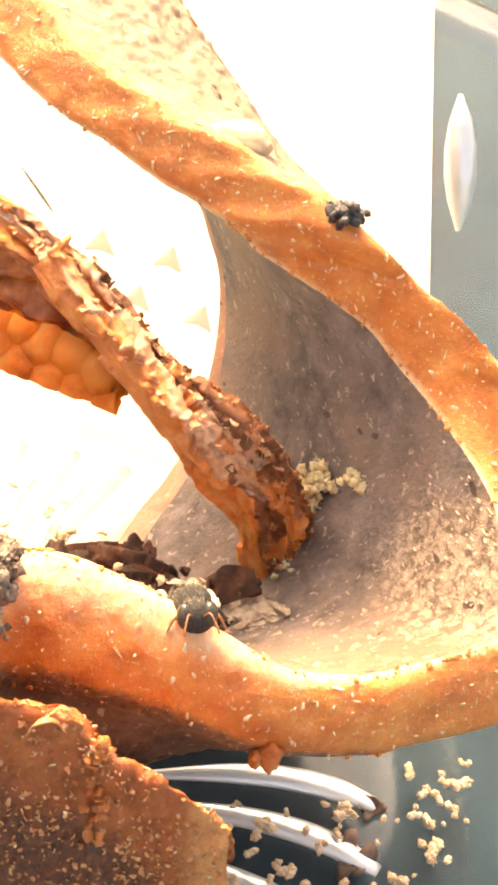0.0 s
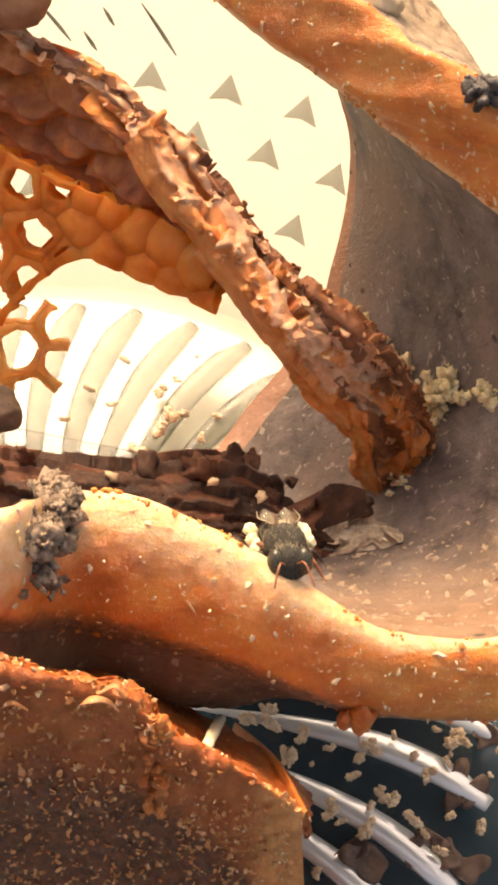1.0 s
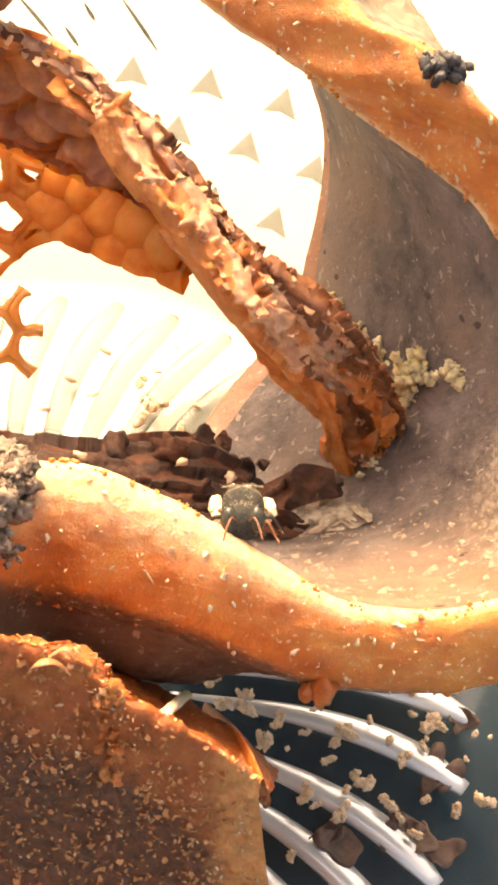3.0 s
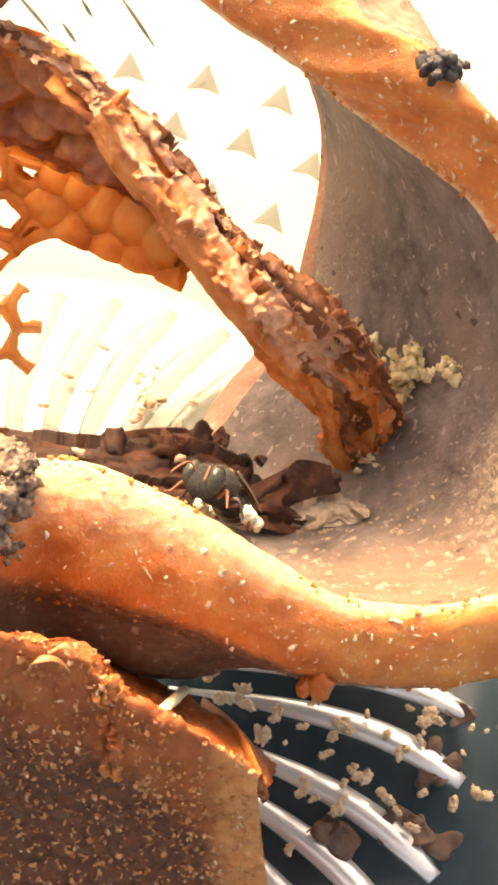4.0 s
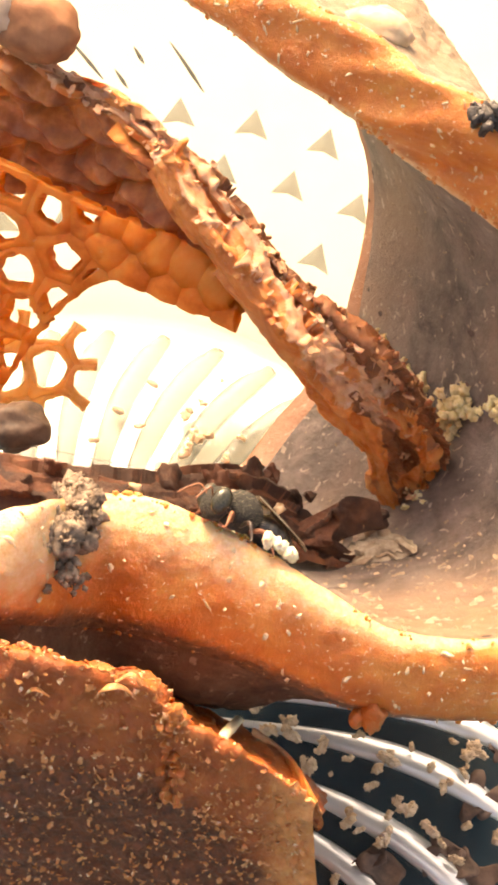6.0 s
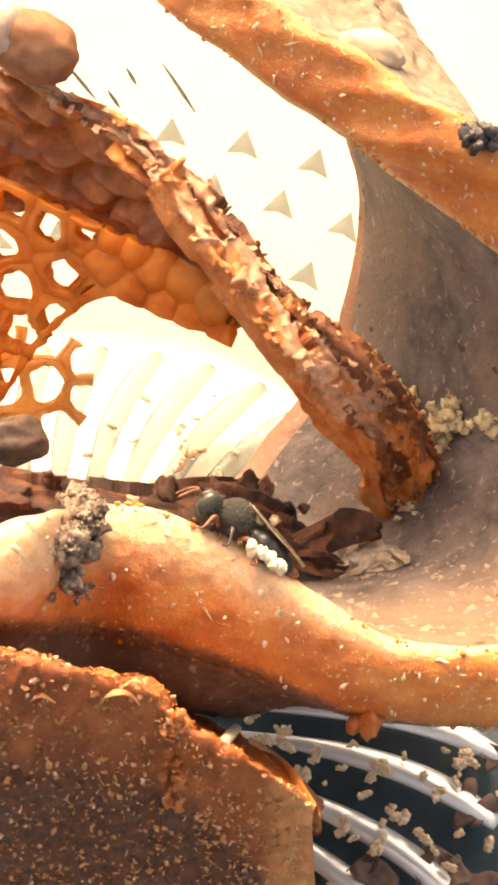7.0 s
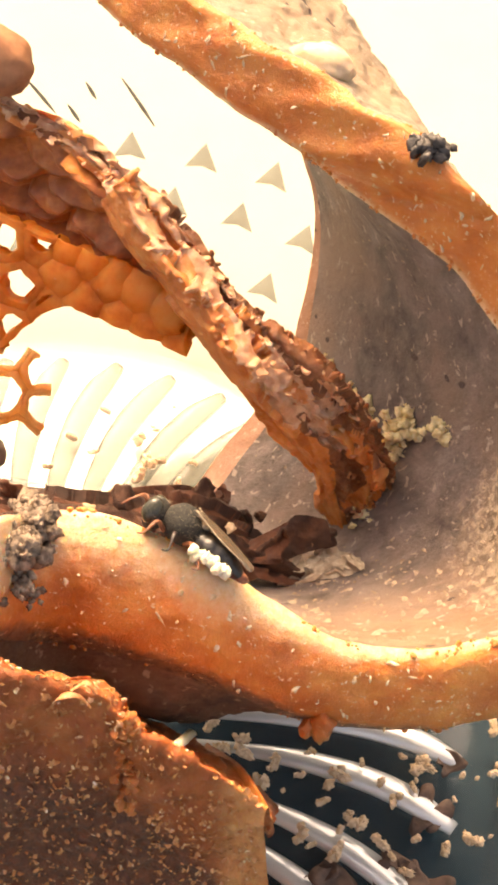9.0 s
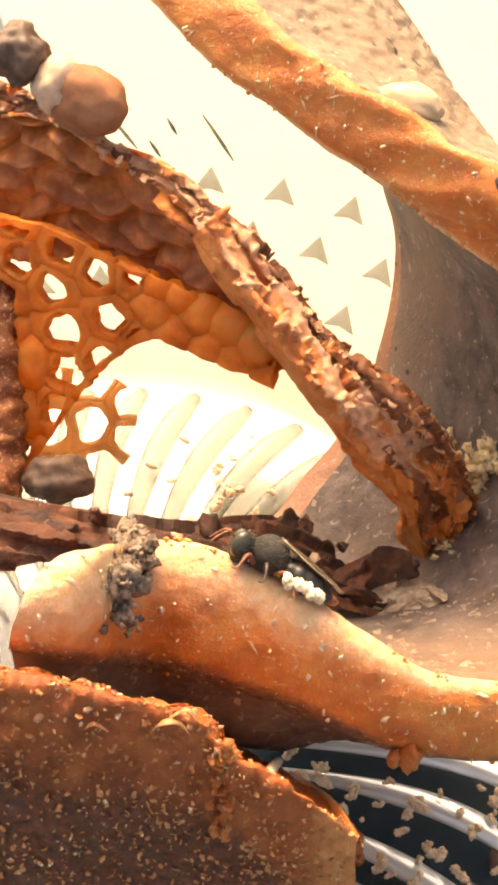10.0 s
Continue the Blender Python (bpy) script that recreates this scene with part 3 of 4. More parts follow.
    for k in range(420):
        i = rnd.randrange(4, N - 4)
        if noise.noise(Vector(cut_g[i, 0]) / 3.0) > -0.15:
            q = rnd.choice((0.05, 0.07, 0.09, 0.14))
            blob(bm, cut_g[i, rnd.choice((0, 1, 1, 2, m - 1))], (q * 1.5, q, q), k, 0.8, 2)
    tagged(part("rim_crumb", bm, WAX, ob, "crumbly amber rim"), kind="stuff")
    g = across([bi, (bi + bo) / 2 + away * 0.4, bo], 10)
    bm = bmesh.new()
    lay(bm, g)
    part("back_edge", bm, WAX, ob)
    for end in (0, -1):
        g = across([[fi[end], fo[end]], [(fi[end] + bi[end]) / 2, (fo[end] + bo[end]) / 2], [bi[end], bo[end]]], 12)
        bm = bmesh.new()
        lay(bm, g)
        part("end_face", bm, WAX, ob)
    return ob


curled_slab()


# ---- slab piece in front ----
def front_block():
    ob = thing("rough_wax_block", "chunky orange-brown wax block with a crumbly face, leaning in the tub", "wax")
    top = curve([(-2.9, -11.2, 36.8), (1.1, -11.5, 36.6), (3.2, -11.6, 36.5), (4.9, -12.0, 36.2), (6.4, -12.2, 35.4), (8.0, -12.5, 35.2), (9.5, -12.4, 34.5), (10.9, -13.0, 33.5), (11.3, -13.7, 32.3), (13.4, -14.5, 31.1), (15.5, -15.3, 29.3), (17.5, -16.0, 27.5), (18.0, -16.2, 26.1)], 220)
    low = curve([(-8.6, -23.0, 3.8), (-3.1, -23.0, 3.8), (3.8, -22.9, 3.7), (11.4, -22.8, 3.6), (19.2, -22.7, 3.5)], 220)
    mid = curve([(-3.1, -13.8, 34.4), (1.0, -14.0, 34.2), (4.9, -14.4, 33.8), (7.9, -14.6, 33.0), (11.3, -15.2, 31.3), (14.5, -15.9, 29.5), (17.5, -16.7, 27.0)], 220)
    deep = curve([(-7.0, -7.0, 22.7), (-1.9, -6.9, 22.7), (4.8, -6.9, 22.6), (10.2, -8.0, 20.5), (16.1, -10.4, 17.4), (18.7, -12.3, 16.0)], 220)
    g = across([deep, top + np.array([0, 0.2, -2.0]), top, mid, low], 200)
    g = roughen(g, [(5.0, 0.5), (1.5, 0.28), (0.6, 0.17), (0.3, 0.13), (0.16, 0.06)])
    # a step in the top edge: the piece beyond it stands a little lower
    for i in range(220):
        g[i, 40:] += np.array([0, -0.25, -0.35]) * min(max((i - 143) / 3, 0), 1)
    bm = bmesh.new()
    lay(bm, g)
    face = part("broken_face", bm, BLOCK, ob, "crumbly brown broken face, amber top edge and end coloured for backlit glow")
    row, col = np.arange(220)[:, None] * 119 / 219, np.arange(200)[None, :] * 89 / 199
    crumbly = np.clip((col - 40 - 14 * np.clip(row / 119 - 0.7, 0, 1) * 4) / 10 + 0.5, 0, 1)
    # end coloured lighter to carry its translucent glow
    broken = np.clip((row - 98) / 16, 0, 1) * np.clip((col - 22) / 8, 0, 1)
    for name, values in (("crumbly", crumbly), ("broken", broken)):
        face.data.attributes.new(name, "FLOAT", "POINT").data.foreach_set("value", np.ascontiguousarray(values + np.zeros((220, 200)), dtype=np.float32).ravel())
    rnd = random.Random(21)
    bm = bmesh.new()
    for k in range(3200):
        i, j = rnd.randrange(5, 214), int(188 - 140 * rnd.random() ** 1.5)
        flake(bm, g[i, j] + (g[i + 1, j + 1] - g[i, j]) * rnd.random() + np.array([0, -0.04, 0.06]), rnd.choice((0.12, 0.16, 0.2, 0.26, 0.36)), k, rnd, 0.05, 1.2)
    tagged(part("wax_flake", bm, CRUMB_FLAKE, ob, "small tan flakes on the broken face"), kind="stuff")
    # crumbled step and curled shavings on the top edge
    bm = bmesh.new()
    for k in range(60):
        flake(bm, g[141 + rnd.randrange(-3, 6), 47 + rnd.randrange(46)] + np.array([rnd.uniform(-0.25, 0.2), -0.08, 0.1]), rnd.uniform(0.3, 0.75), k, rnd, 0.12, 0.9)
    tagged(part("crumbled_step", bm, WAX_TOP, ob, "crumbled step in the block's edge"), kind="stuff")
    for pts in (((8.0, -13.9, 34.9), (8.5, -13.9, 35.9), (9.2, -13.8, 35.8), (9.7, -14.0, 34.9)), ((9.0, -13.6, 36.0), (9.6, -13.4, 36.2), (10.0, -13.7, 35.7)), ((5.0, -14.0, 35.4), (5.5, -13.9, 35.8), (6.1, -14.1, 35.4))):
        bm = bmesh.new()
        tube(bm, pts, [0.06, 0.13, 0.13, 0.05], 8, 24, 0.7, 0.35)
        part("shaving", bm, CRUMB_FLAKE, ob, "curled pale wax shaving")
    bm = bmesh.new()
    for k in range(110):
        i, j = rnd.randrange(4, 214), int(53 + rnd.gauss(0, 8))
        q = rnd.choice((0.08, 0.11, 0.15, 0.2))
        blob(bm, g[i, j] + (g[i + 1, j + 1] - g[i, j]) * rnd.random(), (q * 1.4, q, q * 0.8), k, 0.5, 2)
    tagged(part("rim_crumb", bm, COMB_FLAKE, ob, "crumbly pale rim"), kind="stuff")
    side = across([g[-1, 44:], g[-1, 44:] + np.array([-1.0, 4.5, -7.0]), g[-1, 44:] + np.array([-3.0, 9, -15])], 12)
    bm = bmesh.new()
    lay(bm, side)
    part("side_face", bm, WAX_TOP, ob)
    return ob


front_block()


# ---- torn wax ----
TO_LIGHT = Vector((0, -0.53, 0.85))


def torn_band(name, ob, lines, mats, pick, seed, n=300, m=72, size=(2.2, 0.7), step=0.3, fray=0.4, keep=((0, 1), (1, 1)), label=""):
    """A broken strip of layered wax across its guide lines: plates of uneven height with ragged borders, closed at the back."""
    g = across([curve(l, n) for l in lines], m)
    nrm = grid_normals(g)
    if (nrm @ np.array(TO_LIGHT)).mean() < 0:
        nrm = -nrm
    along = np.r_[0, np.cumsum(np.linalg.norm(np.diff(g[:, m // 2], axis=0), axis=1))]
    over = np.concatenate([np.zeros((n, 1)), np.cumsum(np.linalg.norm(np.diff(g, axis=1), axis=2), axis=1)], 1)
    rng = np.random.RandomState(seed)
    count = int(along[-1] * over.max() / (size[0] * size[1]) * 1.3)
    su, sw = rng.uniform(0, along[-1], count), rng.uniform(0, over.max(), count)
    sh, tu, tw = rng.normal(0, step, count), rng.normal(0, 0.08, count), rng.normal(0, 0.30, count)
    kind = [pick(a / along[-1], b / over.max(), rng) for a, b in zip(su, sw)]
    hold = np.interp(np.linspace(0, 1, m), [k for k, _ in keep], [v for _, v in keep])
    owner = np.zeros((n, m), int)
    for i in range(n):
        for j in range(m):
            p = Vector(g[i, j])
            wu = along[i] + fray * (noise.noise(p / 0.9) + 0.2 * noise.noise(p / 0.35))
            ww = over[i, j] + 0.6 * fray * (noise.noise(p / 0.8 + TO_LIGHT * 7) + 0.2 * noise.noise(p / 0.35 + TO_LIGHT * 9))
            k = int(np.argmin(((wu - su) / size[0]) ** 2 + ((ww - sw) / size[1]) ** 2))
            owner[i, j] = k
            h = sh[k] + tu[k] * (wu - su[k]) + tw[k] * (ww - sw[k]) + 0.07 * noise.noise(p / 0.35) + 0.10 * noise.noise(p / 1.1)
            g[i, j] += nrm[i, j] * max(min(h, 1.0), -1.0) * hold[j]
    bm = bmesh.new()
    rows = lay(bm, g)
    bm.faces.ensure_lookup_table()
    q = 0
    for i in range(n - 1):
        for j in range(m - 1):
            bm.faces[q].material_index = kind[owner[i, j]]
            q += 1
    back = (g[:, 0] + g[:, -1]) / 2 - nrm[:, m // 2] * 1.2
    lay(bm, np.stack([g[:, -1], back, g[:, 0]], 1))
    made = part(name, bm, mats[0], ob, label)
    for extra in mats[1:]:
        made.data.materials.append(extra)
    return g, nrm


def comb_sheet(name, ob, top, low, mat_, cell, wall, openness, seed, n, m, thick, bulge, label="", rimmed=True):
    """A sheet of irregular wax cells: raised rims, some cells open right through, the others capped."""
    a, b = curve(top, n)[:, None], curve(low, n)[:, None]
    v = np.linspace(0, 1, m)[None, :, None]
    g = a * (1 - v) + b * v + np.sin(np.pi * v) * np.array(bulge)
    nrm = grid_normals(g)
    if (nrm @ np.array(TO_LIGHT)).mean() < 0:
        nrm = -nrm
    flat = g.reshape(-1, 3)
    rng = np.random.RandomState(seed)
    seeds = []
    for k in rng.permutation(len(flat)):
        fit = cell * (0.85 + 0.3 * rng.rand()) * (0.62 if openness(k // m / (n - 1)) == 0 else 1)
        if all(np.linalg.norm(flat[k] - flat[s]) > fit for s in seeds):
            seeds.append(k)
    warp = np.array([[noise.noise(Vector(p) / 1.4), noise.noise(Vector(p) / 1.4 + TO_LIGHT * 5), noise.noise(Vector(p) / 1.4 + TO_LIGHT * 9)] for p in flat]) * 0.2
    dist = np.linalg.norm((flat + warp)[:, None] - flat[seeds][None], axis=2)
    order = np.argsort(dist, axis=1)
    near = order[:, 0]
    d1, d2 = np.take_along_axis(dist, order[:, :2], 1).T
    wide = wall * (0.75 + 0.6 * rng.rand(len(seeds)))
    rim = (np.minimum(v[0, :, 0], 1 - v[0, :, 0])[None, :] * np.linalg.norm(a - b, axis=2)).reshape(-1)
    ends = np.r_[0, np.cumsum(np.linalg.norm(np.diff((a + b)[:, 0] / 2, axis=0), axis=1))]
    rim = np.minimum(rim, np.repeat(np.minimum(ends, ends[-1] - ends), m))
    free = np.minimum(d2 - d1 - wide[near], rim - 0.8 * wide[near]) if rimmed else d2 - d1 - wide[near]
    apart = np.linalg.norm(flat[seeds][:, None] - flat[seeds][None], axis=2) + 99 * np.eye(len(seeds))
    free = np.minimum(free, 1.4 * (0.56 * apart.min(axis=1)[near] - 0.4 * wide[near] - d1))
    is_open = np.array([rng.rand() < openness(s // m / (n - 1)) for s in seeds])
    side = d2 - d1
    high = np.where(is_open[near], 0.40 * np.clip(side / 0.45, 0, 1), 0.7 * (1 - np.exp(-side / 0.5)))
    g = g + nrm * high.reshape(n, m)[..., None]
    hole = (is_open[near] & (free > 0)).reshape(n, m)
    bm = bmesh.new()
    vs = {}
    for i in range(n - 1):
        for j in range(m - 1):
            ring = ((i, j), (i + 1, j), (i + 1, j + 1), (i, j + 1))
            if all(hole[c] for c in ring):
                continue
            for c in ring:
                if c not in vs:
                    vs[c] = bm.verts.new(g[c])
            bm.faces.new([vs[c] for c in ring])
    for _ in range(3):
        bmesh.ops.smooth_vert(bm, verts=bm.verts[:], factor=0.5, use_axis_x=True, use_axis_y=True, use_axis_z=True)
    for w in bm.verts:
        w.co += Vector([noise.noise(w.co / 0.7 + TO_LIGHT * q) for q in (1, 5, 9)]) * 0.10
    made = part(name, bm, mat_, ob, label)
    mod = made.modifiers.new("thickness", "SOLIDIFY")
    mod.thickness, mod.offset = thick * MM, 0.0
    return made


# ---- leaning comb ----
def leaning_comb():
    ob = thing("leaning_comb", "broken piece of brown honeycomb leaning inside the curled slab", "honeycomb")
    low_side = [(8.6, 18.3, 33.9), (9.8, 16.2, 32.6), (11.9, 13.8, 31.4), (13.5, 12.0, 30.2), (14.7, 10.7, 29.2), (16.6, 9.5, 26.7), (18.8, 8.9, 23.0), (20.4, 8.6, 21.2), (21.5, 8.5, 19.2), (22.2, 8.1, 15.3), (23.4, 7.7, 13.3)]
    ridge = [(9.7, 17.7, 35.9), (11.2, 15.1, 34.4), (13.5, 12.6, 33.1), (15.3, 10.3, 31.6), (16.6, 8.8, 30.5), (18.8, 8.0, 27.6), (20.6, 7.7, 25.1), (22.2, 7.4, 21.0), (23.1, 7.1, 17.7), (23.8, 6.5, 15.0)]
    groove = [(9.9, 18.9, 35.1), (12.2, 16.3, 33.7), (14.1, 14.3, 32.6), (15.5, 12.9, 31.9), (17.6, 10.8, 30.5), (19.8, 9.3, 28.8), (21.8, 8.7, 26.4), (23.4, 8.3, 23.0), (24.4, 8.0, 19.0), (24.5, 7.2, 14.0)]
    crest = [(10.3, 18.8, 35.4), (13.2, 15.9, 34.0), (15.2, 13.6, 32.7), (16.9, 11.8, 31.8), (19.1, 10.3, 30.6), (21.1, 9.1, 29.3), (22.9, 8.6, 27.2), (24.8, 8.1, 23.9), (25.8, 7.8, 19.3), (25.1, 7.1, 14.9)]
    far_side = [(10.3, 20.5, 34.1), (11.9, 18.5, 33.2), (14.3, 16.3, 31.9), (16.2, 14.1, 30.7), (18.4, 12.2, 29.6), (20.8, 10.7, 28.4), (21.8, 10.3, 27.5), (24.2, 9.7, 25.3), (25.7, 9.2, 22.4), (27.1, 8.8, 17.3), (26.2, 8.5, 15.1), (24.6, 7.8, 12.5)]

    def pick(u, w, rng):
        r = rng.rand()
        if w < 0.26:
            return 0
        if w < 0.55:
            return (2 if r < 0.12 else 0 if r < 0.4 else 1) if u < 0.72 else (0 if r < 0.35 else 2)
        return 1 if r < 0.15 else 2 if u < 0.75 or r < 0.6 else 0

    g, nrm = torn_band("broken_edge", ob, [low_side, ridge, groove, crest, far_side], (COMB, COMB_FLAKE, COMB_BROWN), pick, 5, 340, 84, (2.6, 0.8), 0.28, 0.8,
                       ((0, 0.5), (0.18, 0.25), (0.3, 1), (0.85, 1.1), (1, 0.6)), "ragged torn edge of layered wax")
    up_far = [(-9.2, 33.5, 36.5), (-6.9, 32.6, 35.8), (-4.4, 30.6, 36.0), (-1.9, 28.9, 36.2), (0.8, 26.6, 36.3), (3.4, 24.6, 35.9), (6.0, 23.3, 35.9), (8.5, 21.3, 35.5), (10.9, 18.8, 34.6)]
    up_near = [(-9.3, 30.7, 34.1), (-7.0, 30.1, 33.6), (-4.5, 28.8, 34.3), (-2.0, 27.8, 35.1), (0.8, 25.8, 35.4), (3.4, 23.6, 34.9), (5.6, 22.3, 34.7), (7.8, 20.5, 34.2), (9.6, 18.7, 33.7)]
    g2, nrm2 = torn_band("top_ridge", ob, [up_near, up_far], (COMB, COMB_FLAKE, COMB_BROWN), lambda u, w, rng: rng.choice((0, 1, 1, 2)), 8, 230, 24, (1.5, 0.45), 0.3, 0.5,
                         label="crumbled pale ridge")
    # wall of slanting cells, one row lapping over the next
    hi = curve([(-9.1, 31.7, 34.6), (-3.3, 28.9, 35.0), (1.2, 26.2, 35.4), (5.3, 23.0, 34.8), (9.6, 19.2, 33.8), (12.2, 16.1, 31.8), (14.5, 13.6, 30.1)], 60)
    lo = curve([(-10.3, 24.9, 23.8), (-4.9, 24.8, 25.0), (-0.2, 24.4, 25.9), (3.6, 22.9, 26.1), (7.7, 20.0, 26.7), (11.0, 17.4, 27.4), (14.1, 13.8, 27.5)], 60)
    w = across([hi, hi * 0.5 + lo * 0.5 + np.array([0, 0, -1.2]), lo], 110)
    w = np.stack([curve(w[:, j], 200) for j in range(110)], 1)
    n = grid_normals(w)
    if n[100, 55, 2] < 0:
        n = -n
    rng = np.random.RandomState(31)
    lift = rng.uniform(0.5, 1.2, 400)
    for i in range(200):
        for j in range(110):
            p = Vector(w[i, j])
            q = noise.noise(p / 2.6) * 0.6
            v = j / 17.0 + 0.9 * (200 - i) / 100 + q + 0.15 * noise.noise(p / 0.7)
            row = math.floor(v)
            u = i / 38.0 + 0.43 * row + 0.7 * q
            du, dv = 2 * (u % 1) - 1, v % 1
            k = int(row * 17 + math.floor(u)) % 400
            dome = (1 - abs(du) ** 3) * (0.25 + 0.75 * math.sin(math.pi * min(1, dv * 1.25) ** 1.6 * 0.5)) * (1 if dv < 0.86 else max(0, (1 - dv) / 0.14))
            w[i, j] += n[i, j] * (2.1 * lift[k] * dome - 1.0 + 0.10 * noise.noise(p / 0.5))
    bm = bmesh.new()
    lay(bm, w)
    part("cell_wall", bm, COMB_WALL, ob, "brown wall of flattened cells")
    # small curled flakes and crumbs on the torn faces
    rnd = random.Random(12)
    bm = bmesh.new()
    for k in range(210):
        if k % 2:
            i, j = rnd.randrange(4, 330), int(rnd.triangular(22, 80, 40))
            c, o = Vector(g[i, j]), Vector(nrm[i, j])
        else:
            i, j = rnd.randrange(4, 226), rnd.randrange(1, 23)
            c, o = Vector(g2[i, j]), Vector(nrm2[i, j])
        flake(bm, c + o * rnd.uniform(0.0, 0.12), rnd.choice((0.2, 0.25, 0.3, 0.4, 0.5, 0.7)), k, rnd, 0.06, 0.5)
    tagged(part("wax_flake", bm, COMB_FLAKE, ob, "thin pale flakes on the torn edge"), kind="stuff")
    bm = bmesh.new()
    for k in range(130):
        i, j = rnd.randrange(60, 338), int(rnd.triangular(40, 83, 78))
        q = rnd.choice((0.08, 0.12, 0.16, 0.24))
        blob(bm, Vector(g[i, j]) + Vector(nrm[i, j]) * 0.05, (q * 1.5, q, q), k, 0.8, 1)
    tagged(part("dark_crumb", bm, WAX_ROUGH, ob, "dark crumbs along the ridge"), kind="stuff")
    return ob


leaning_comb()


# ---- open lattice comb ----
def lattice_comb():
    ob = thing("lattice_comb", "golden open honeycomb lattice, backlit and glowing", "honeycomb")
    comb_sheet("arch", ob,
               [(14.2, 13.2, 27.6), (12.1, 15.4, 28.9), (10.5, 16.6, 29.4), (8.0, 17.7, 29.9), (3.3, 20.0, 30.6), (-1.2, 22.3, 31.2), (-6.8, 24.2, 30.2), (-10.8, 24.3, 29.1)],
               [(13.9, 13.2, 26.4), (11.4, 14.2, 26.6), (9.5, 15.0, 26.8), (7.6, 16.0, 26.9), (6.2, 16.6, 26.8), (4.1, 16.7, 25.4), (1.5, 15.9, 23.0), (-0.8, 14.5, 20.2), (-3.3, 12.3, 17.4), (-5.0, 10.8, 15.8)],
               COMB_PALE, 2.75, 0.72, lambda u: 0.0 if u < 0.34 else 0.92 if u < 0.8 else 0.5, 14, 230, 90, 1.0, (0, 0.3, 0.7), "arched band of orange cells")
    comb_sheet("web", ob,
               [(-5.0, 18.0, 18.5), (-2.2, 19.4, 19.4), (0.6, 19.6, 19.5), (2.8, 18.8, 18.9), (4.2, 17.5, 18.0)],
               [(-5.7, 12.9, 15.4), (-2.9, 12.9, 15.4), (-0.1, 12.6, 15.2), (2.3, 13.3, 15.6), (3.7, 14.6, 16.5)],
               WEB, 2.7, 0.42, lambda u: 1.0, 6, 110, 80, 0.45, (0, 0.1, 0.4), "thin web of open cells, coloured pale for backlight", False)
    # column added to fill the comb's dark left end
    bm = bmesh.new()
    tube(bm, [(-5.6, 23.0, 28.2), (-4.9, 19.2, 25.4), (-4.6, 15.4, 22.4), (-4.6, 11.4, 20.2), (-5.0, 8.5, 19.2)], [1.3, 1.6, 1.5, 1.5, 1.6], 18, 60, 0.5)
    for v in bm.verts:
        v.co += Vector([noise.noise(v.co / 1.1 + TO_LIGHT * q) for q in (1, 5, 9)]) * 0.35
    part("dark_column", bm, WAX_ROUGH, ob, "dark brown column at the comb's left end")
    return ob


lattice_comb()


# ---- dark wax strips ----
def dark_strip():
    ob = thing("dark_wax_strip", "long dark brown ragged wax strip lying behind the slab's lip", "wax")
    top = [(-7.7, 8.0, 23.0), (-3.7, 7.2, 22.4), (-0.9, 6.8, 21.9), (1.9, 6.6, 21.3), (4.7, 6.6, 20.4), (7.9, 6.8, 19.6), (11.2, 7.7, 19.0), (14.2, 8.0, 18.3), (15.8, 7.4, 17.4), (17.2, 6.2, 16.4)]
    low = [(-6.6, 1.2, 23.1), (-2.9, 1.3, 22.9), (-0.2, 1.8, 22.8), (2.4, 2.0, 22.4), (5.5, 2.1, 22.1), (8.9, 2.0, 21.3), (12.4, 1.8, 20.1), (15.9, 1.7, 18.7), (19.2, 1.4, 17.2), (21.4, 1.6, 16.1)]
    mid = [tuple((np.array(a) * 0.5 + np.array(b) * 0.5 + np.array((0, -0.2, 0.9))).tolist()) for a, b in zip(top, low)]
    torn_band("strip", ob, [top, mid, low], (DARK_WAX, RED_WAX), lambda u, w, rng: int(rng.rand() < 0.45), 17, 280, 64, (3.4, 0.8), 0.32, 0.5, ((0, 0.1), (0.2, 1), (1, 1)))
    for k, (c, size) in enumerate((((9.6, 5.4, 20.6), (1.3, 0.9, 0.7)), ((12.6, 5.6, 20.0), (1.2, 0.8, 0.8)), ((14.6, 7.2, 18.9), (0.8, 0.6, 0.8)), ((2.6, 5.2, 22.4), (1.4, 0.5, 0.5)))):
        bm = bmesh.new()
        blob(bm, c, size, k + 3, 0.7, 3)
        part("wax_lump", bm, DARK_WAX if k % 2 == 0 else RED_WAX, ob, "dark rounded lump of wax")
    for k, c in enumerate(((7.6, 4.2, 22.0), (13.4, 4.6, 20.6), (16.2, 4.4, 19.2))):
        bm = bmesh.new()
        blob(bm, c, (0.45, 0.3, 0.25), k + 9, 0.8, 2)
        part("pale_crumb", bm, CRUMB, ob, "tan crumb on the strip")
    return ob


dark_strip()


# ---- scraps ----
def lumpy(name, label, category, mat_, spots, group="", rough=0.35, level=2, turn=None):
    """One thing made of touching lumps; spots: centre and half sizes in mm."""
    ob = thing(name, label, category, spots[0][0], group)
    core = 4 if len(spots) > 60 else 0
    bm = bmesh.new()
    for k, (c, size) in enumerate(spots):
        if k < core:
            lump = bmesh.new()
            blob(lump, c, size, k + len(name) + spots[0][0][0], rough, level, turn=turn)
            part("core", lump, mat_, ob)
        else:
            blob(bm, c, size, k + len(name) + spots[0][0][0], rough, level, turn=turn)
    tagged(part("crumb", bm, mat_, ob), kind="stuff")
    return ob


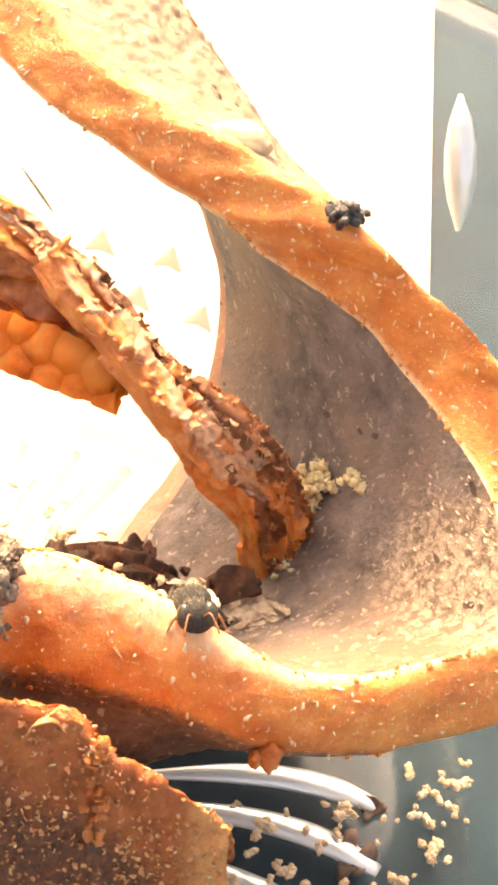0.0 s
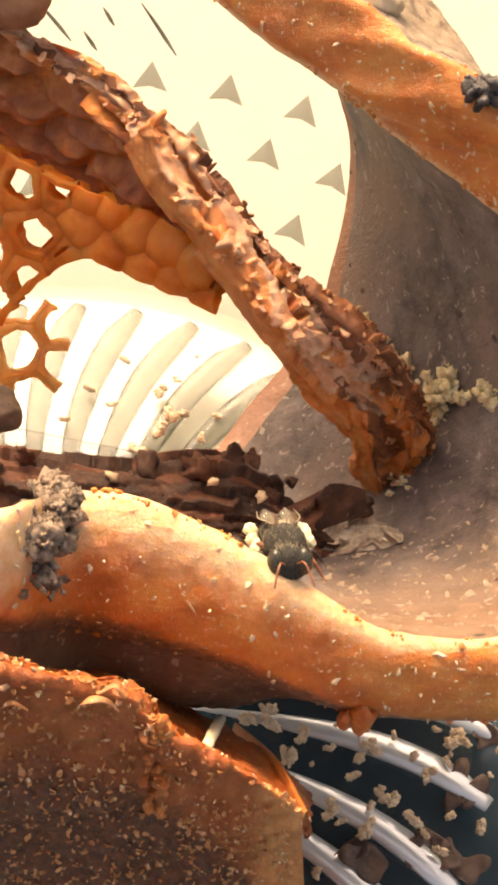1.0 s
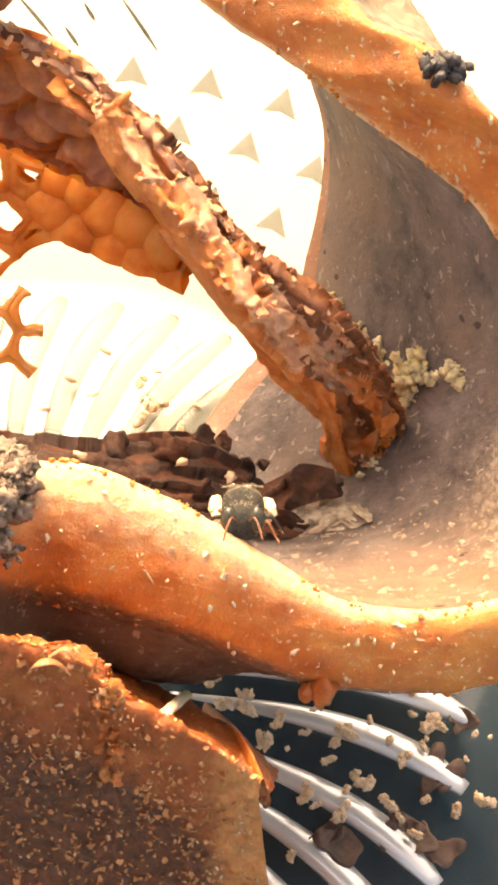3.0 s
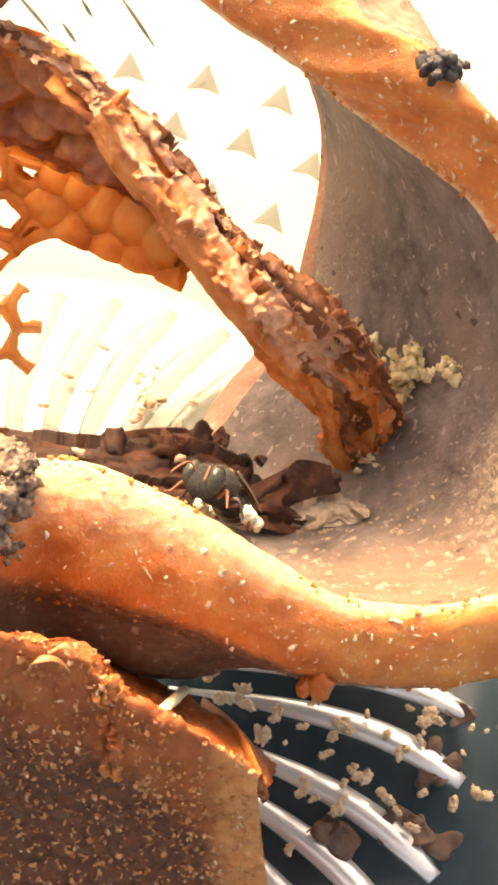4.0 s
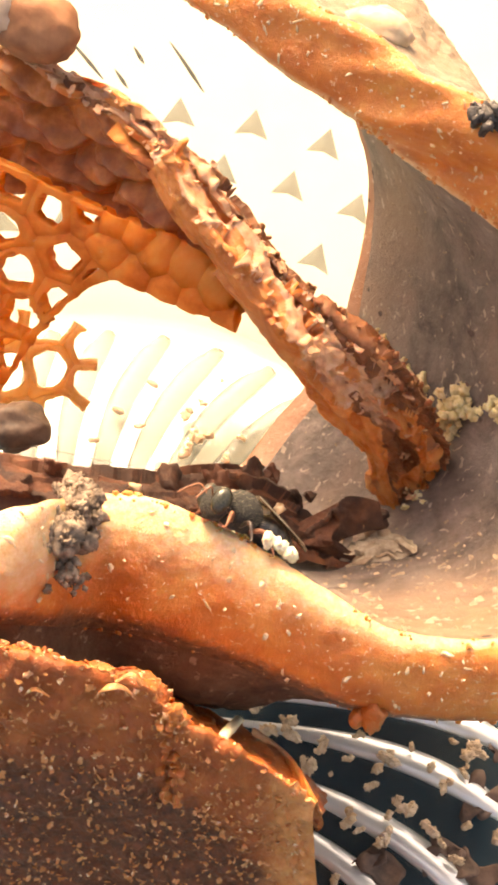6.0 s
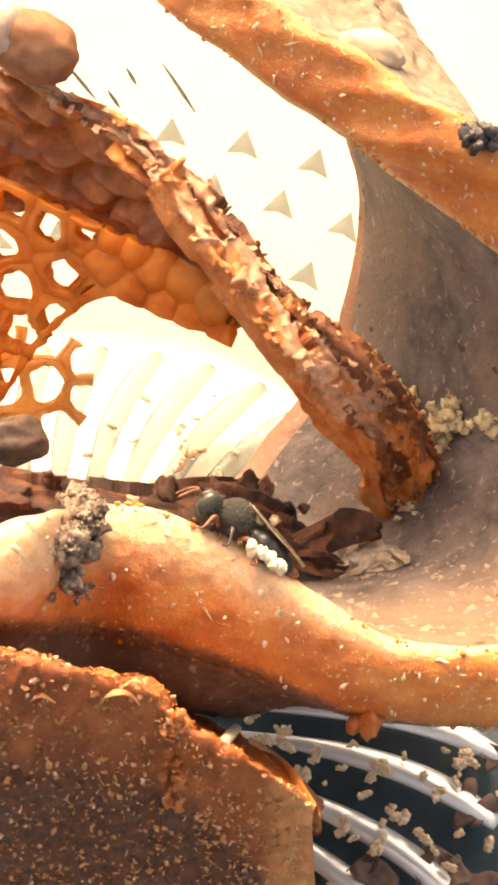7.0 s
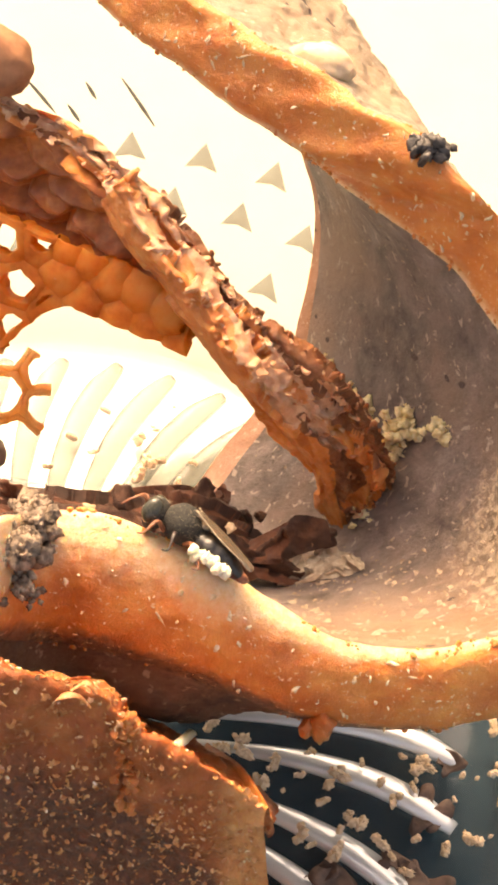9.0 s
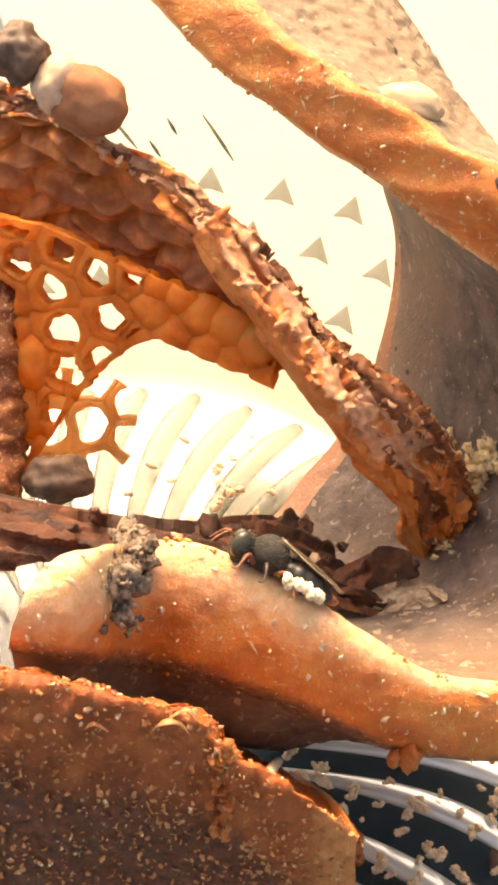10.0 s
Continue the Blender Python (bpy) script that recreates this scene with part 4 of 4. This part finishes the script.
def cluster(c, r, n, seed, size, tall=0.7):
    rnd = random.Random(seed)
    out = []
    for _ in range(n):
        o = Vector((rnd.gauss(0, 1), rnd.gauss(0, 1), abs(rnd.gauss(0, tall)))) * r * 0.5
        s = size * rnd.uniform(0.6, 1.3)
        out.append((Vector(c) + o, (s, s * rnd.uniform(0.7, 1), s * rnd.uniform(0.6, 0.9))))
    return out


for k, (c, r, n) in enumerate((((27.8, 11.1, 20.3), 1.4, 40), ((29.4, 9.2, 22.7), 0.9, 16), ((27.0, 10.4, 19.1), 1.1, 20), ((24.6, 16.7, 16.6), 1.0, 18),
                               ((23.3, 20.2, 15.3), 0.7, 12), ((25.6, 14.5, 17.6), 0.7, 12), ((26.7, 8.9, 17.4), 0.8, 14), ((25.1, 7.3, 16.3), 0.9, 14))):
    lumpy("pollen_clump", "clump of crumbly yellow pollen stuck to the slab's skin", "pollen", POLLEN, cluster(c, r, n, k, 0.34), "pollen clumps", 0.95)

for k, (c, n) in enumerate((((20.0, 5.8, 13.9), 10), ((19.4, 2.9, 15.9), 8))):
    lumpy("pollen_crumb", "small pale yellow crumb beside the papery flake", "pollen", POLLEN, cluster(c, 0.8, n, 40 + k, 0.26), "pollen clumps", 0.95)

# papery flake
rnd = random.Random(77)
mid = Vector((22.5, 2.6, 16.9))
sheet = thing("papery_flake", "crumpled papery grey-tan flake lying on the skin", "flake", mid)
torn_band("crumpled_sheet", sheet, [[(19.1, 2.4, 15.9), (20.7, 3.5, 16.5), (22.9, 4.0, 17.3), (24.6, 2.8, 17.9)], [(19.0, 1.9, 16.1), (20.7, 2.3, 16.9), (22.7, 2.8, 17.6), (24.6, 2.5, 18.1)],
                                    [(18.8, 1.2, 15.8), (20.8, 0.9, 16.5), (22.5, 1.4, 17.2), (24.6, 2.2, 17.9)]], (PAPERY, CRUST), lambda u, w, rng: int(rng.rand() < 0.3), 23, 110, 44, (1.3, 0.32), 0.13, 0.5)
for k in range(9):
    bm = bmesh.new()
    flake(bm, mid + Vector((rnd.uniform(-2.6, 1.6), rnd.uniform(-1.2, 0.8), rnd.uniform(0.0, 0.3))), rnd.uniform(0.5, 1.2), 200 + k, rnd, 0.06, 0.3)
    part("layer", bm, PAPERY, sheet)

# dirt lumps on the slab
lumpy("grit_lump", "crumbly grey-black lump of grit on the slab's lip", "debris", GRIT,
      [((6.7, -5.2, 35.5), (1.0, 0.8, 0.9)), ((6.4, -4.0, 35.2), (0.9, 0.8, 0.8)), ((6.2, -7.0, 36.8), (0.9, 0.8, 0.8)), ((7.0, -6.3, 35.0), (0.6, 0.6, 0.6))] + cluster((6.5, -5.2, 36.0), 1.0, 36, 5, 0.3, 0.5) + cluster((6.3, -6.7, 36.9), 1.0, 44, 6, 0.3, 0.5) + cluster((6.4, -3.9, 35.6), 0.7, 20, 16, 0.3, 0.8), "grit lumps", 0.9, 3)
lumpy("grit_lump", "crumbly grey-black lump of grit on the slab's lip", "debris", GRIT,
      cluster((6.2, -8.2, 35.4), 0.7, 24, 7, 0.26, 0.4) + cluster((6.6, -7.9, 33.8), 0.5, 14, 9, 0.24, 0.4), "grit lumps", 0.9)
lumpy("dark_grit_lump", "glossy black lump of grit on the slab's upper edge", "debris", GRIT_DARK,
      cluster((26.9, 15.8, 40.1), 0.8, 30, 11, 0.34) + cluster((26.2, 16.2, 40.3), 0.5, 12, 12, 0.2), "grit lumps", 1.0)
lumpy("wax_drop", "pale creamy wax drop on the slab's upper edge", "wax", DROP, [((21.3, 22.3, 40.7), (2.0, 1.3, 1.1))], "", 0.16, 4, Matrix.Rotation(-0.5, 3, "Z"))
lumpy("wax_nub", "orange wax nub hanging under the slab's cut edge", "wax", WAX_TOP, [((20.7, -10.7, 24.4), (1.2, 0.8, 0.6)), ((20.0, -10.8, 24.2), (0.6, 0.5, 0.4))], "", 0.35, 3)

# round brood pots at the far left
lumpy("brood_pot", "rounded brown wax pot on top of the leaning comb", "wax pot", POT, [((1.8, 26.2, 37.9), (3.0, 2.2, 2.1))], "brood pots", 0.15, 4, Matrix.Rotation(-0.6, 3, "Z"))
bm = bmesh.new()
blob(bm, (0.2, 26.6, 38.7), (1.7, 1.9, 1.7), 3, 0.15, 4, turn=Matrix.Identity(3))
part("cap", bm, CAP, bpy.data.objects["brood_pot"], "pale cream cap")
lumpy("brood_pot", "smoky dark rounded wax pot on the comb", "wax pot", POT_DARK, [((-2.2, 27.6, 40.2), (1.9, 1.8, 1.7))], "brood pots", 0.3, 4, Matrix.Identity(3))
lumpy("brood_pot", "dusky brown rounded wax pot below the lattice", "wax pot", POT_DARK, [((-0.6, 9.9, 20.0), (2.4, 1.6, 1.6))], "brood pots", 0.2, 4, Matrix.Identity(3))

# brown splinters by the strips
for k, (c, s) in enumerate((((17.6, 7.5, 15.3), 0.9), ((15.8, 7.9, 16.7), 0.8), ((22.1, 4.8, 17.1), 0.8))):
    bm = bmesh.new()
    for q in range(3):
        flake(bm, Vector(c) + Vector((rnd.uniform(-0.5, 0.5), rnd.uniform(-0.3, 0.3), 0.15 * q)) * s, s * rnd.uniform(1.1, 1.8), k * 7 + q, rnd, 0.3, 1.1)
    tagged(part("wax_splinter", bm, RED_WAX if k % 2 else DARK_WAX, None), "dark brown wax splinter beside the strips", "wax", "wax splinters")

plate = thing("wax_splinter", "flat reddish-brown wax plate lying over the strips", "wax", (19.0, 4.5, 18.5), "wax splinters")
torn_band("plate", plate, [[(17.1, 3.8, 18.4), (18.8, 4.7, 18.7), (20.4, 5.3, 18.9), (22.2, 5.0, 18.6)], [(17.3, 2.3, 18.4), (19.1, 2.4, 18.3), (20.5, 3.1, 18.2), (22.6, 3.7, 18.2)]], (RED_WAX, DARK_WAX), lambda u, w, rng: int(rng.rand() < 0.25), 41, 80, 30, (2.6, 1.2), 0.12, 0.5)

# white rod standing in for a highlight in the gap between block and slab
bm = bmesh.new()
tube(bm, [(13.2, -13.4, 28.5), (13.5, -11.3, 24.0), (13.85, -9.0, 19.2)], [0.26, 0.30, 0.28], 8, 12, 0.2, 0.6)
tagged(part("gap_highlight", bm, RESIN, None), "thin white rod standing in for a highlight behind the wax block", "splinter")

# crumbs scattered on the ribbed base
spots = [(15.8, -3.0), (17.5, -3.6), (18.9, -4.6), (19.4, -4.3), (18.1, -6.0), (18.6, -5.4), (23.6, -4.8), (25.6, -4.2), (24.3, -5.4), (26.9, -5.6), (27.6, -7.2), (30.0, -4.2), (30.5, -4.8), (23.8, -8.9), (24.4, -8.3), (25.4, -8.4), (20.7, -9.7), (21.5, -10.1), (23.7, -10.1), (27.1, -10.8), (27.9, -11.9), (19.9, -13.4)]
spots += [(32.6, -5.4), (31.9, -7.0), (32.5, -9.7), (15.2, -2.9), (16.8, -2.6), (19.9, -6.2)] + [(35.3, -2.1), (35.9, -3.7), (38.3, -2.8), (38.7, -3.1), (33.7, -5.5), (34.8, -5.2), (35.9, -5.6), (37.1, -6.0), (38.1, -5.4), (38.9, -5.9), (39.5, -1.2), (36.3, -7.5), (35.6, -8.5)]
spots += [(14.6, -1.6), (22.2, -3.4), (28.6, -3.9), (29.2, -6.3), (26.2, -9.6), (22.9, -6.9), (21.4, -5.0), (28.8, -9.8), (30.9, -10.6), (37.2, -4.3), (36.9, -8.6), (34.1, -9.6)]
spots += [(8.9, 23.5), (9.6, 22.0), (9.2, 20.6), (10.4, 24.8), (12.2, 19.3), (4.9, 22.6), (3.1, 24.2), (6.9, 18.6), (11.8, 27.2), (13.2, 21.5), (5.8, 27.0), (1.4, 21.2)]
for k, (x, y) in enumerate(spots):
    s = rnd.choice((0.16, 0.2, 0.24, 0.3, 0.36))
    bm = bmesh.new()
    way = rnd.uniform(0, 6.3)
    for q in range(1 if s < 0.19 else rnd.choice((2, 3, 4))):
        way += rnd.uniform(-0.9, 0.9)
        o = s * 1.15 * q
        blob(bm, (x + o * math.cos(way), y + o * math.sin(way), 1.05), (s * rnd.uniform(0.8, 1.3), s * rnd.uniform(0.7, 1.0), s * 0.7), k * 5 + q, 0.9, 3, 2.3, turn=Matrix.Rotation(way, 3, "Z"))
    tagged(part("wax_crumb", bm, CRUMB, None), "tan wax crumb lying on the ribbed plastic base", "crumb", "crumbs on the base")
for k, (x, y) in enumerate([(29.7, -7.5), (30.8, -8.1), (27.8, -11.2), (28.5, -11.9), (22.2, -11.9), (23.2, -12.6), (31.9, -4.2), (29.9, -13.0), (26.3, -11.9)]):
    bm = bmesh.new()
    flake(bm, (x, y, 0.35), rnd.uniform(1.8, 3.0), 800 + k, rnd, 0.1, 0.15)
    tagged(part("brown_flake", bm, SHRED, None), "thin brown flake lying on the base", "wax shred", "shreds on the base")


# ---- bee ----
def bee():
    ob = thing("stingless_bee", "small dark bee with olive eyes carrying cream pollen loads", "bee")
    E3 = Matrix.Identity(3)

    def mesh(name, mat_, build, parent=ob, label="", smooth=True):
        b = bmesh.new()
        build(b)
        for v in b.verts:
            v.co *= MM * 1.25
        me = bpy.data.meshes.new(name)
        bmesh.ops.recalc_face_normals(b, faces=b.faces[:])
        b.to_mesh(me)
        b.free()
        me.materials.append(mat_)
        me.polygons.foreach_set("use_smooth", [smooth] * len(me.polygons))
        o = new(name, me)
        o.parent = parent
        return tagged(o, label)

    head = mesh("head", HAIRY, lambda b: blob(b, (1.70, 0, 0.72), (0.50, 0.80, 0.70), 1, 0.05, 4, turn=E3), label="grey downy head")
    for s in (-1, 1):
        mesh("eye", EYE, lambda b: blob(b, (1.84, 0.52 * s, 0.84), (0.40, 0.34, 0.56), 2, 0.0, 4, turn=E3), head, "olive compound eye")
        mesh("antenna", LEG, lambda b: tube(b, [(2.1, 0.20 * s, 0.85), (2.45, 0.42 * s, 1.10), (2.75, 0.60 * s, 0.80), (3.0, 0.72 * s, 0.40)],
                                            [0.035, 0.04, 0.045, 0.035], 8), head, "reddish antenna")
    thorax = mesh("thorax", HAIRY, lambda b: blob(b, (0.55, 0, 0.95), (0.92, 0.82, 0.80), 3, 0.07, 4, turn=E3), label="dark downy thorax")
    mesh("scutellum", HAIR, lambda b: blob(b, (-0.22, 0, 1.42), (0.26, 0.55, 0.16), 6, 0.2, 3, turn=E3), thorax, "tan hind margin")

    def pile(b):
        r = random.Random(9)
        for _ in range(520):
            w, u = r.uniform(0, 6.28), r.uniform(-0.3, 0.97)
            k = math.sqrt(1 - u * u)
            d = Vector((k * math.cos(w), k * math.sin(w), u))
            if r.random() < 0.35:
                c, half = Vector((1.70, 0, 0.72)), Vector((0.50, 0.80, 0.70))
                if d.x > 0.1 and abs(d.y) > 0.35:
                    continue
            else:
                c, half = Vector((0.55, 0, 0.95)), Vector((0.92, 0.82, 0.80))
            p = c + Vector([d[q] * half[q] for q in range(3)]) * 0.97
            tip = p + d * r.uniform(0.08, 0.2) + Vector((-0.2, 0, 0.03))
            side = d.cross(Vector((0.3, 0.2, 1))).normalized() * 0.010
            a1, a2, a3, top = b.verts.new(p + side), b.verts.new(p - side), b.verts.new(p + d.cross(side)), b.verts.new(tip)
            for f in ((a1, a2, top), (a2, a3, top), (a3, a1, top)):
                b.faces.new(f)

    tagged(mesh("hair", HAIR, pile, label="short tan hairs"), kind="stuff")

    def belly(b):
        rings = []
        for t in np.linspace(0, 1, 26):
            r = math.sin(math.pi * min(1, 0.16 + 0.84 * t)) ** 0.75 * (1 - 0.25 * t) + 0.02
            r *= 1 + 0.035 * math.sin(2 * math.pi * 5 * t)
            rings.append([(-0.15 - 2.55 * t, 0.84 * r * math.cos(w), 0.78 - 0.35 * t * t + 0.68 * r * math.sin(w)) for w in np.linspace(0, 2 * math.pi, 28, endpoint=False)])
        rows = lay(b, rings, True)
        cap(b, rows[0])
        cap(b, rows[-1])

    abdomen = mesh("abdomen", CHITIN, belly, label="glossy black-brown abdomen")
    mesh("abdomen_tip", LEG, lambda b: blob(b, (-2.42, 0, 0.46), (0.40, 0.26, 0.22), 7, 0.1, 3, turn=E3), abdomen, "brown tip")

    for s in (-1, 1):
        def wing(b, s=s):
            rows = []
            for i in range(16):
                t = i / 15
                w = 0.42 * math.sin(math.pi * (0.08 + 0.80 * t) ** 0.8)
                c = Vector((0.3 - 3.0 * t, s * (0.34 + 0.10 * t), 1.72 - 0.75 * t + 0.10 * math.sin(3 * t)))
                rows.append([c + Vector((0.1 * q, s * w * q, -0.16 * abs(q) + 0.02)) for q in np.linspace(-0.8, 0.8, 7)])
            lay(b, rows)
            lay(b, [[p + Vector((0, 0, 0.02)) for p in r] for r in rows])
        blade = mesh("wing", WING, wing, label="folded smoky wing")
        mesh("wing_vein", HAIR, lambda b: tube(b, [(0.4, 0.48 * s, 1.78), (-1.0, 0.80 * s, 1.36), (-2.3, 0.74 * s, 1.08)], [0.03, 0.03, 0.015], 6), blade, "tan leading vein")
        for x0, fx, mat_, far in ((1.05, 1.6, LEG, 1.25), (0.55, 0.45, LEG_DARK, 1.45), (0.1, -0.9, LEG, 1.2)):
            leg = mesh("leg", mat_, lambda b: tube(b, [(x0, 0.45 * s, 0.40), ((x0 + fx) / 2 + 0.1, far * 0.72 * s, 0.62), (fx, far * s, 0.05), (fx + 0.22, (far + 0.12) * s, -0.08)],
                                                   [0.10, 0.10, 0.06, 0.03], 8), label="reddish leg" if mat_ == LEG else "dark leg")
            if fx < 0:
                def load(b, s=s):
                    r = random.Random(5 + s)
                    for q in range(9):
                        blob(b, (-0.35 - 0.19 * q, s * (1.02 + r.uniform(-0.1, 0.14)), 0.42 + r.uniform(-0.16, 0.16)), (0.19, 0.20, 0.25), 14 + q + s, 0.5, 3, 2.0, turn=E3)
                tagged(mesh("pollen_load", RESIN, load, leg, "creamy white lumpy pollen load"), kind="stuff")
    return ob


BEE = bee()


def stand(tail, head, lift):
    """The pose of a body that reaches from its tail's tip to its head, its back towards lift."""
    a, b = Vector(tail), Vector(head)
    x = (b - a).normalized()
    y = Vector(lift).cross(x).normalized()
    z = x.cross(y)
    m = Matrix((x, y, z)).transposed().to_4x4()
    m.translation = (b - x * 2.15 - z * 0.95) * MM
    return m


def motions():
    rear, turned, flank = (0.0, 0.40, 0.92), (0.05, 0.62, 0.78), (0.10, 0.80, 0.60)
    walk(BEE, [
        (0.0, stand((16.3, -2.6, 29.3), (16.5, -6.8, 32.7), rear)),
        (0.3, stand((16.8, -1.5, 28.4), (17.2, -5.6, 31.9), rear)),
        (0.5, stand((16.5, -1.6, 28.4), (16.9, -5.8, 31.8), rear)),
        (0.7, stand((16.6, -1.3, 28.1), (17.0, -5.3, 31.7), rear)),
        (1.0, stand((16.5, -1.6, 28.4), (17.0, -5.8, 31.7), rear)),
        (1.5, stand((16.4, -1.6, 28.2), (17.1, -5.8, 31.6), rear)),
        (2.0, stand((16.3, -1.6, 28.3), (17.0, -5.7, 31.6), rear)),
        (2.5, stand((16.5, -1.5, 28.2), (17.1, -5.8, 31.5), rear)),
        (2.7, stand((16.7, -1.3, 28.1), (17.2, -5.6, 31.4), rear)),
        (3.2, stand((16.9, -1.9, 27.8), (16.3, -4.8, 32.1), (0.0, 0.5, 0.87))),
        (3.8, stand((17.1, -3.1, 27.6), (15.1, -3.7, 32.7), turned)),
        (4.0, stand((17.1, -3.1, 27.6), (15.1, -3.7, 32.7), turned)),
        (4.5, stand((17.2, -3.6, 27.5), (15.3, -4.2, 32.5), turned)),
        (5.0, stand((17.4, -3.8, 28.3), (14.9, -4.4, 33.0), turned)),
        (5.5, stand((17.6, -3.7, 29.0), (14.8, -4.4, 33.6), (0.08, 0.72, 0.68))),
        (6.0, stand((16.8, -4.6, 30.6), (12.9, -3.9, 34.3), flank)),
        (6.2, stand((16.8, -4.5, 30.5), (12.7, -3.5, 34.0), flank)),
        (7.3, stand((17.0, -6.0, 32.2), (12.5, -3.4, 34.0), flank)),
        (7.5, stand((17.3, -6.2, 32.3), (12.6, -3.4, 33.9), flank)),
        (8.0, stand((17.3, -6.5, 32.7), (12.3, -3.6, 34.2), flank)),
        (8.5, stand((17.4, -6.7, 32.7), (12.4, -3.7, 34.2), flank)),
        (9.0, stand((17.4, -6.6, 32.7), (12.3, -3.6, 34.3), flank)),
        (9.5, stand((17.3, -6.7, 33.0), (12.2, -3.7, 34.6), flank)),
        (10.0, stand((16.7, -5.5, 32.4), (11.9, -3.7, 34.2), flank)),
    ])


motions()
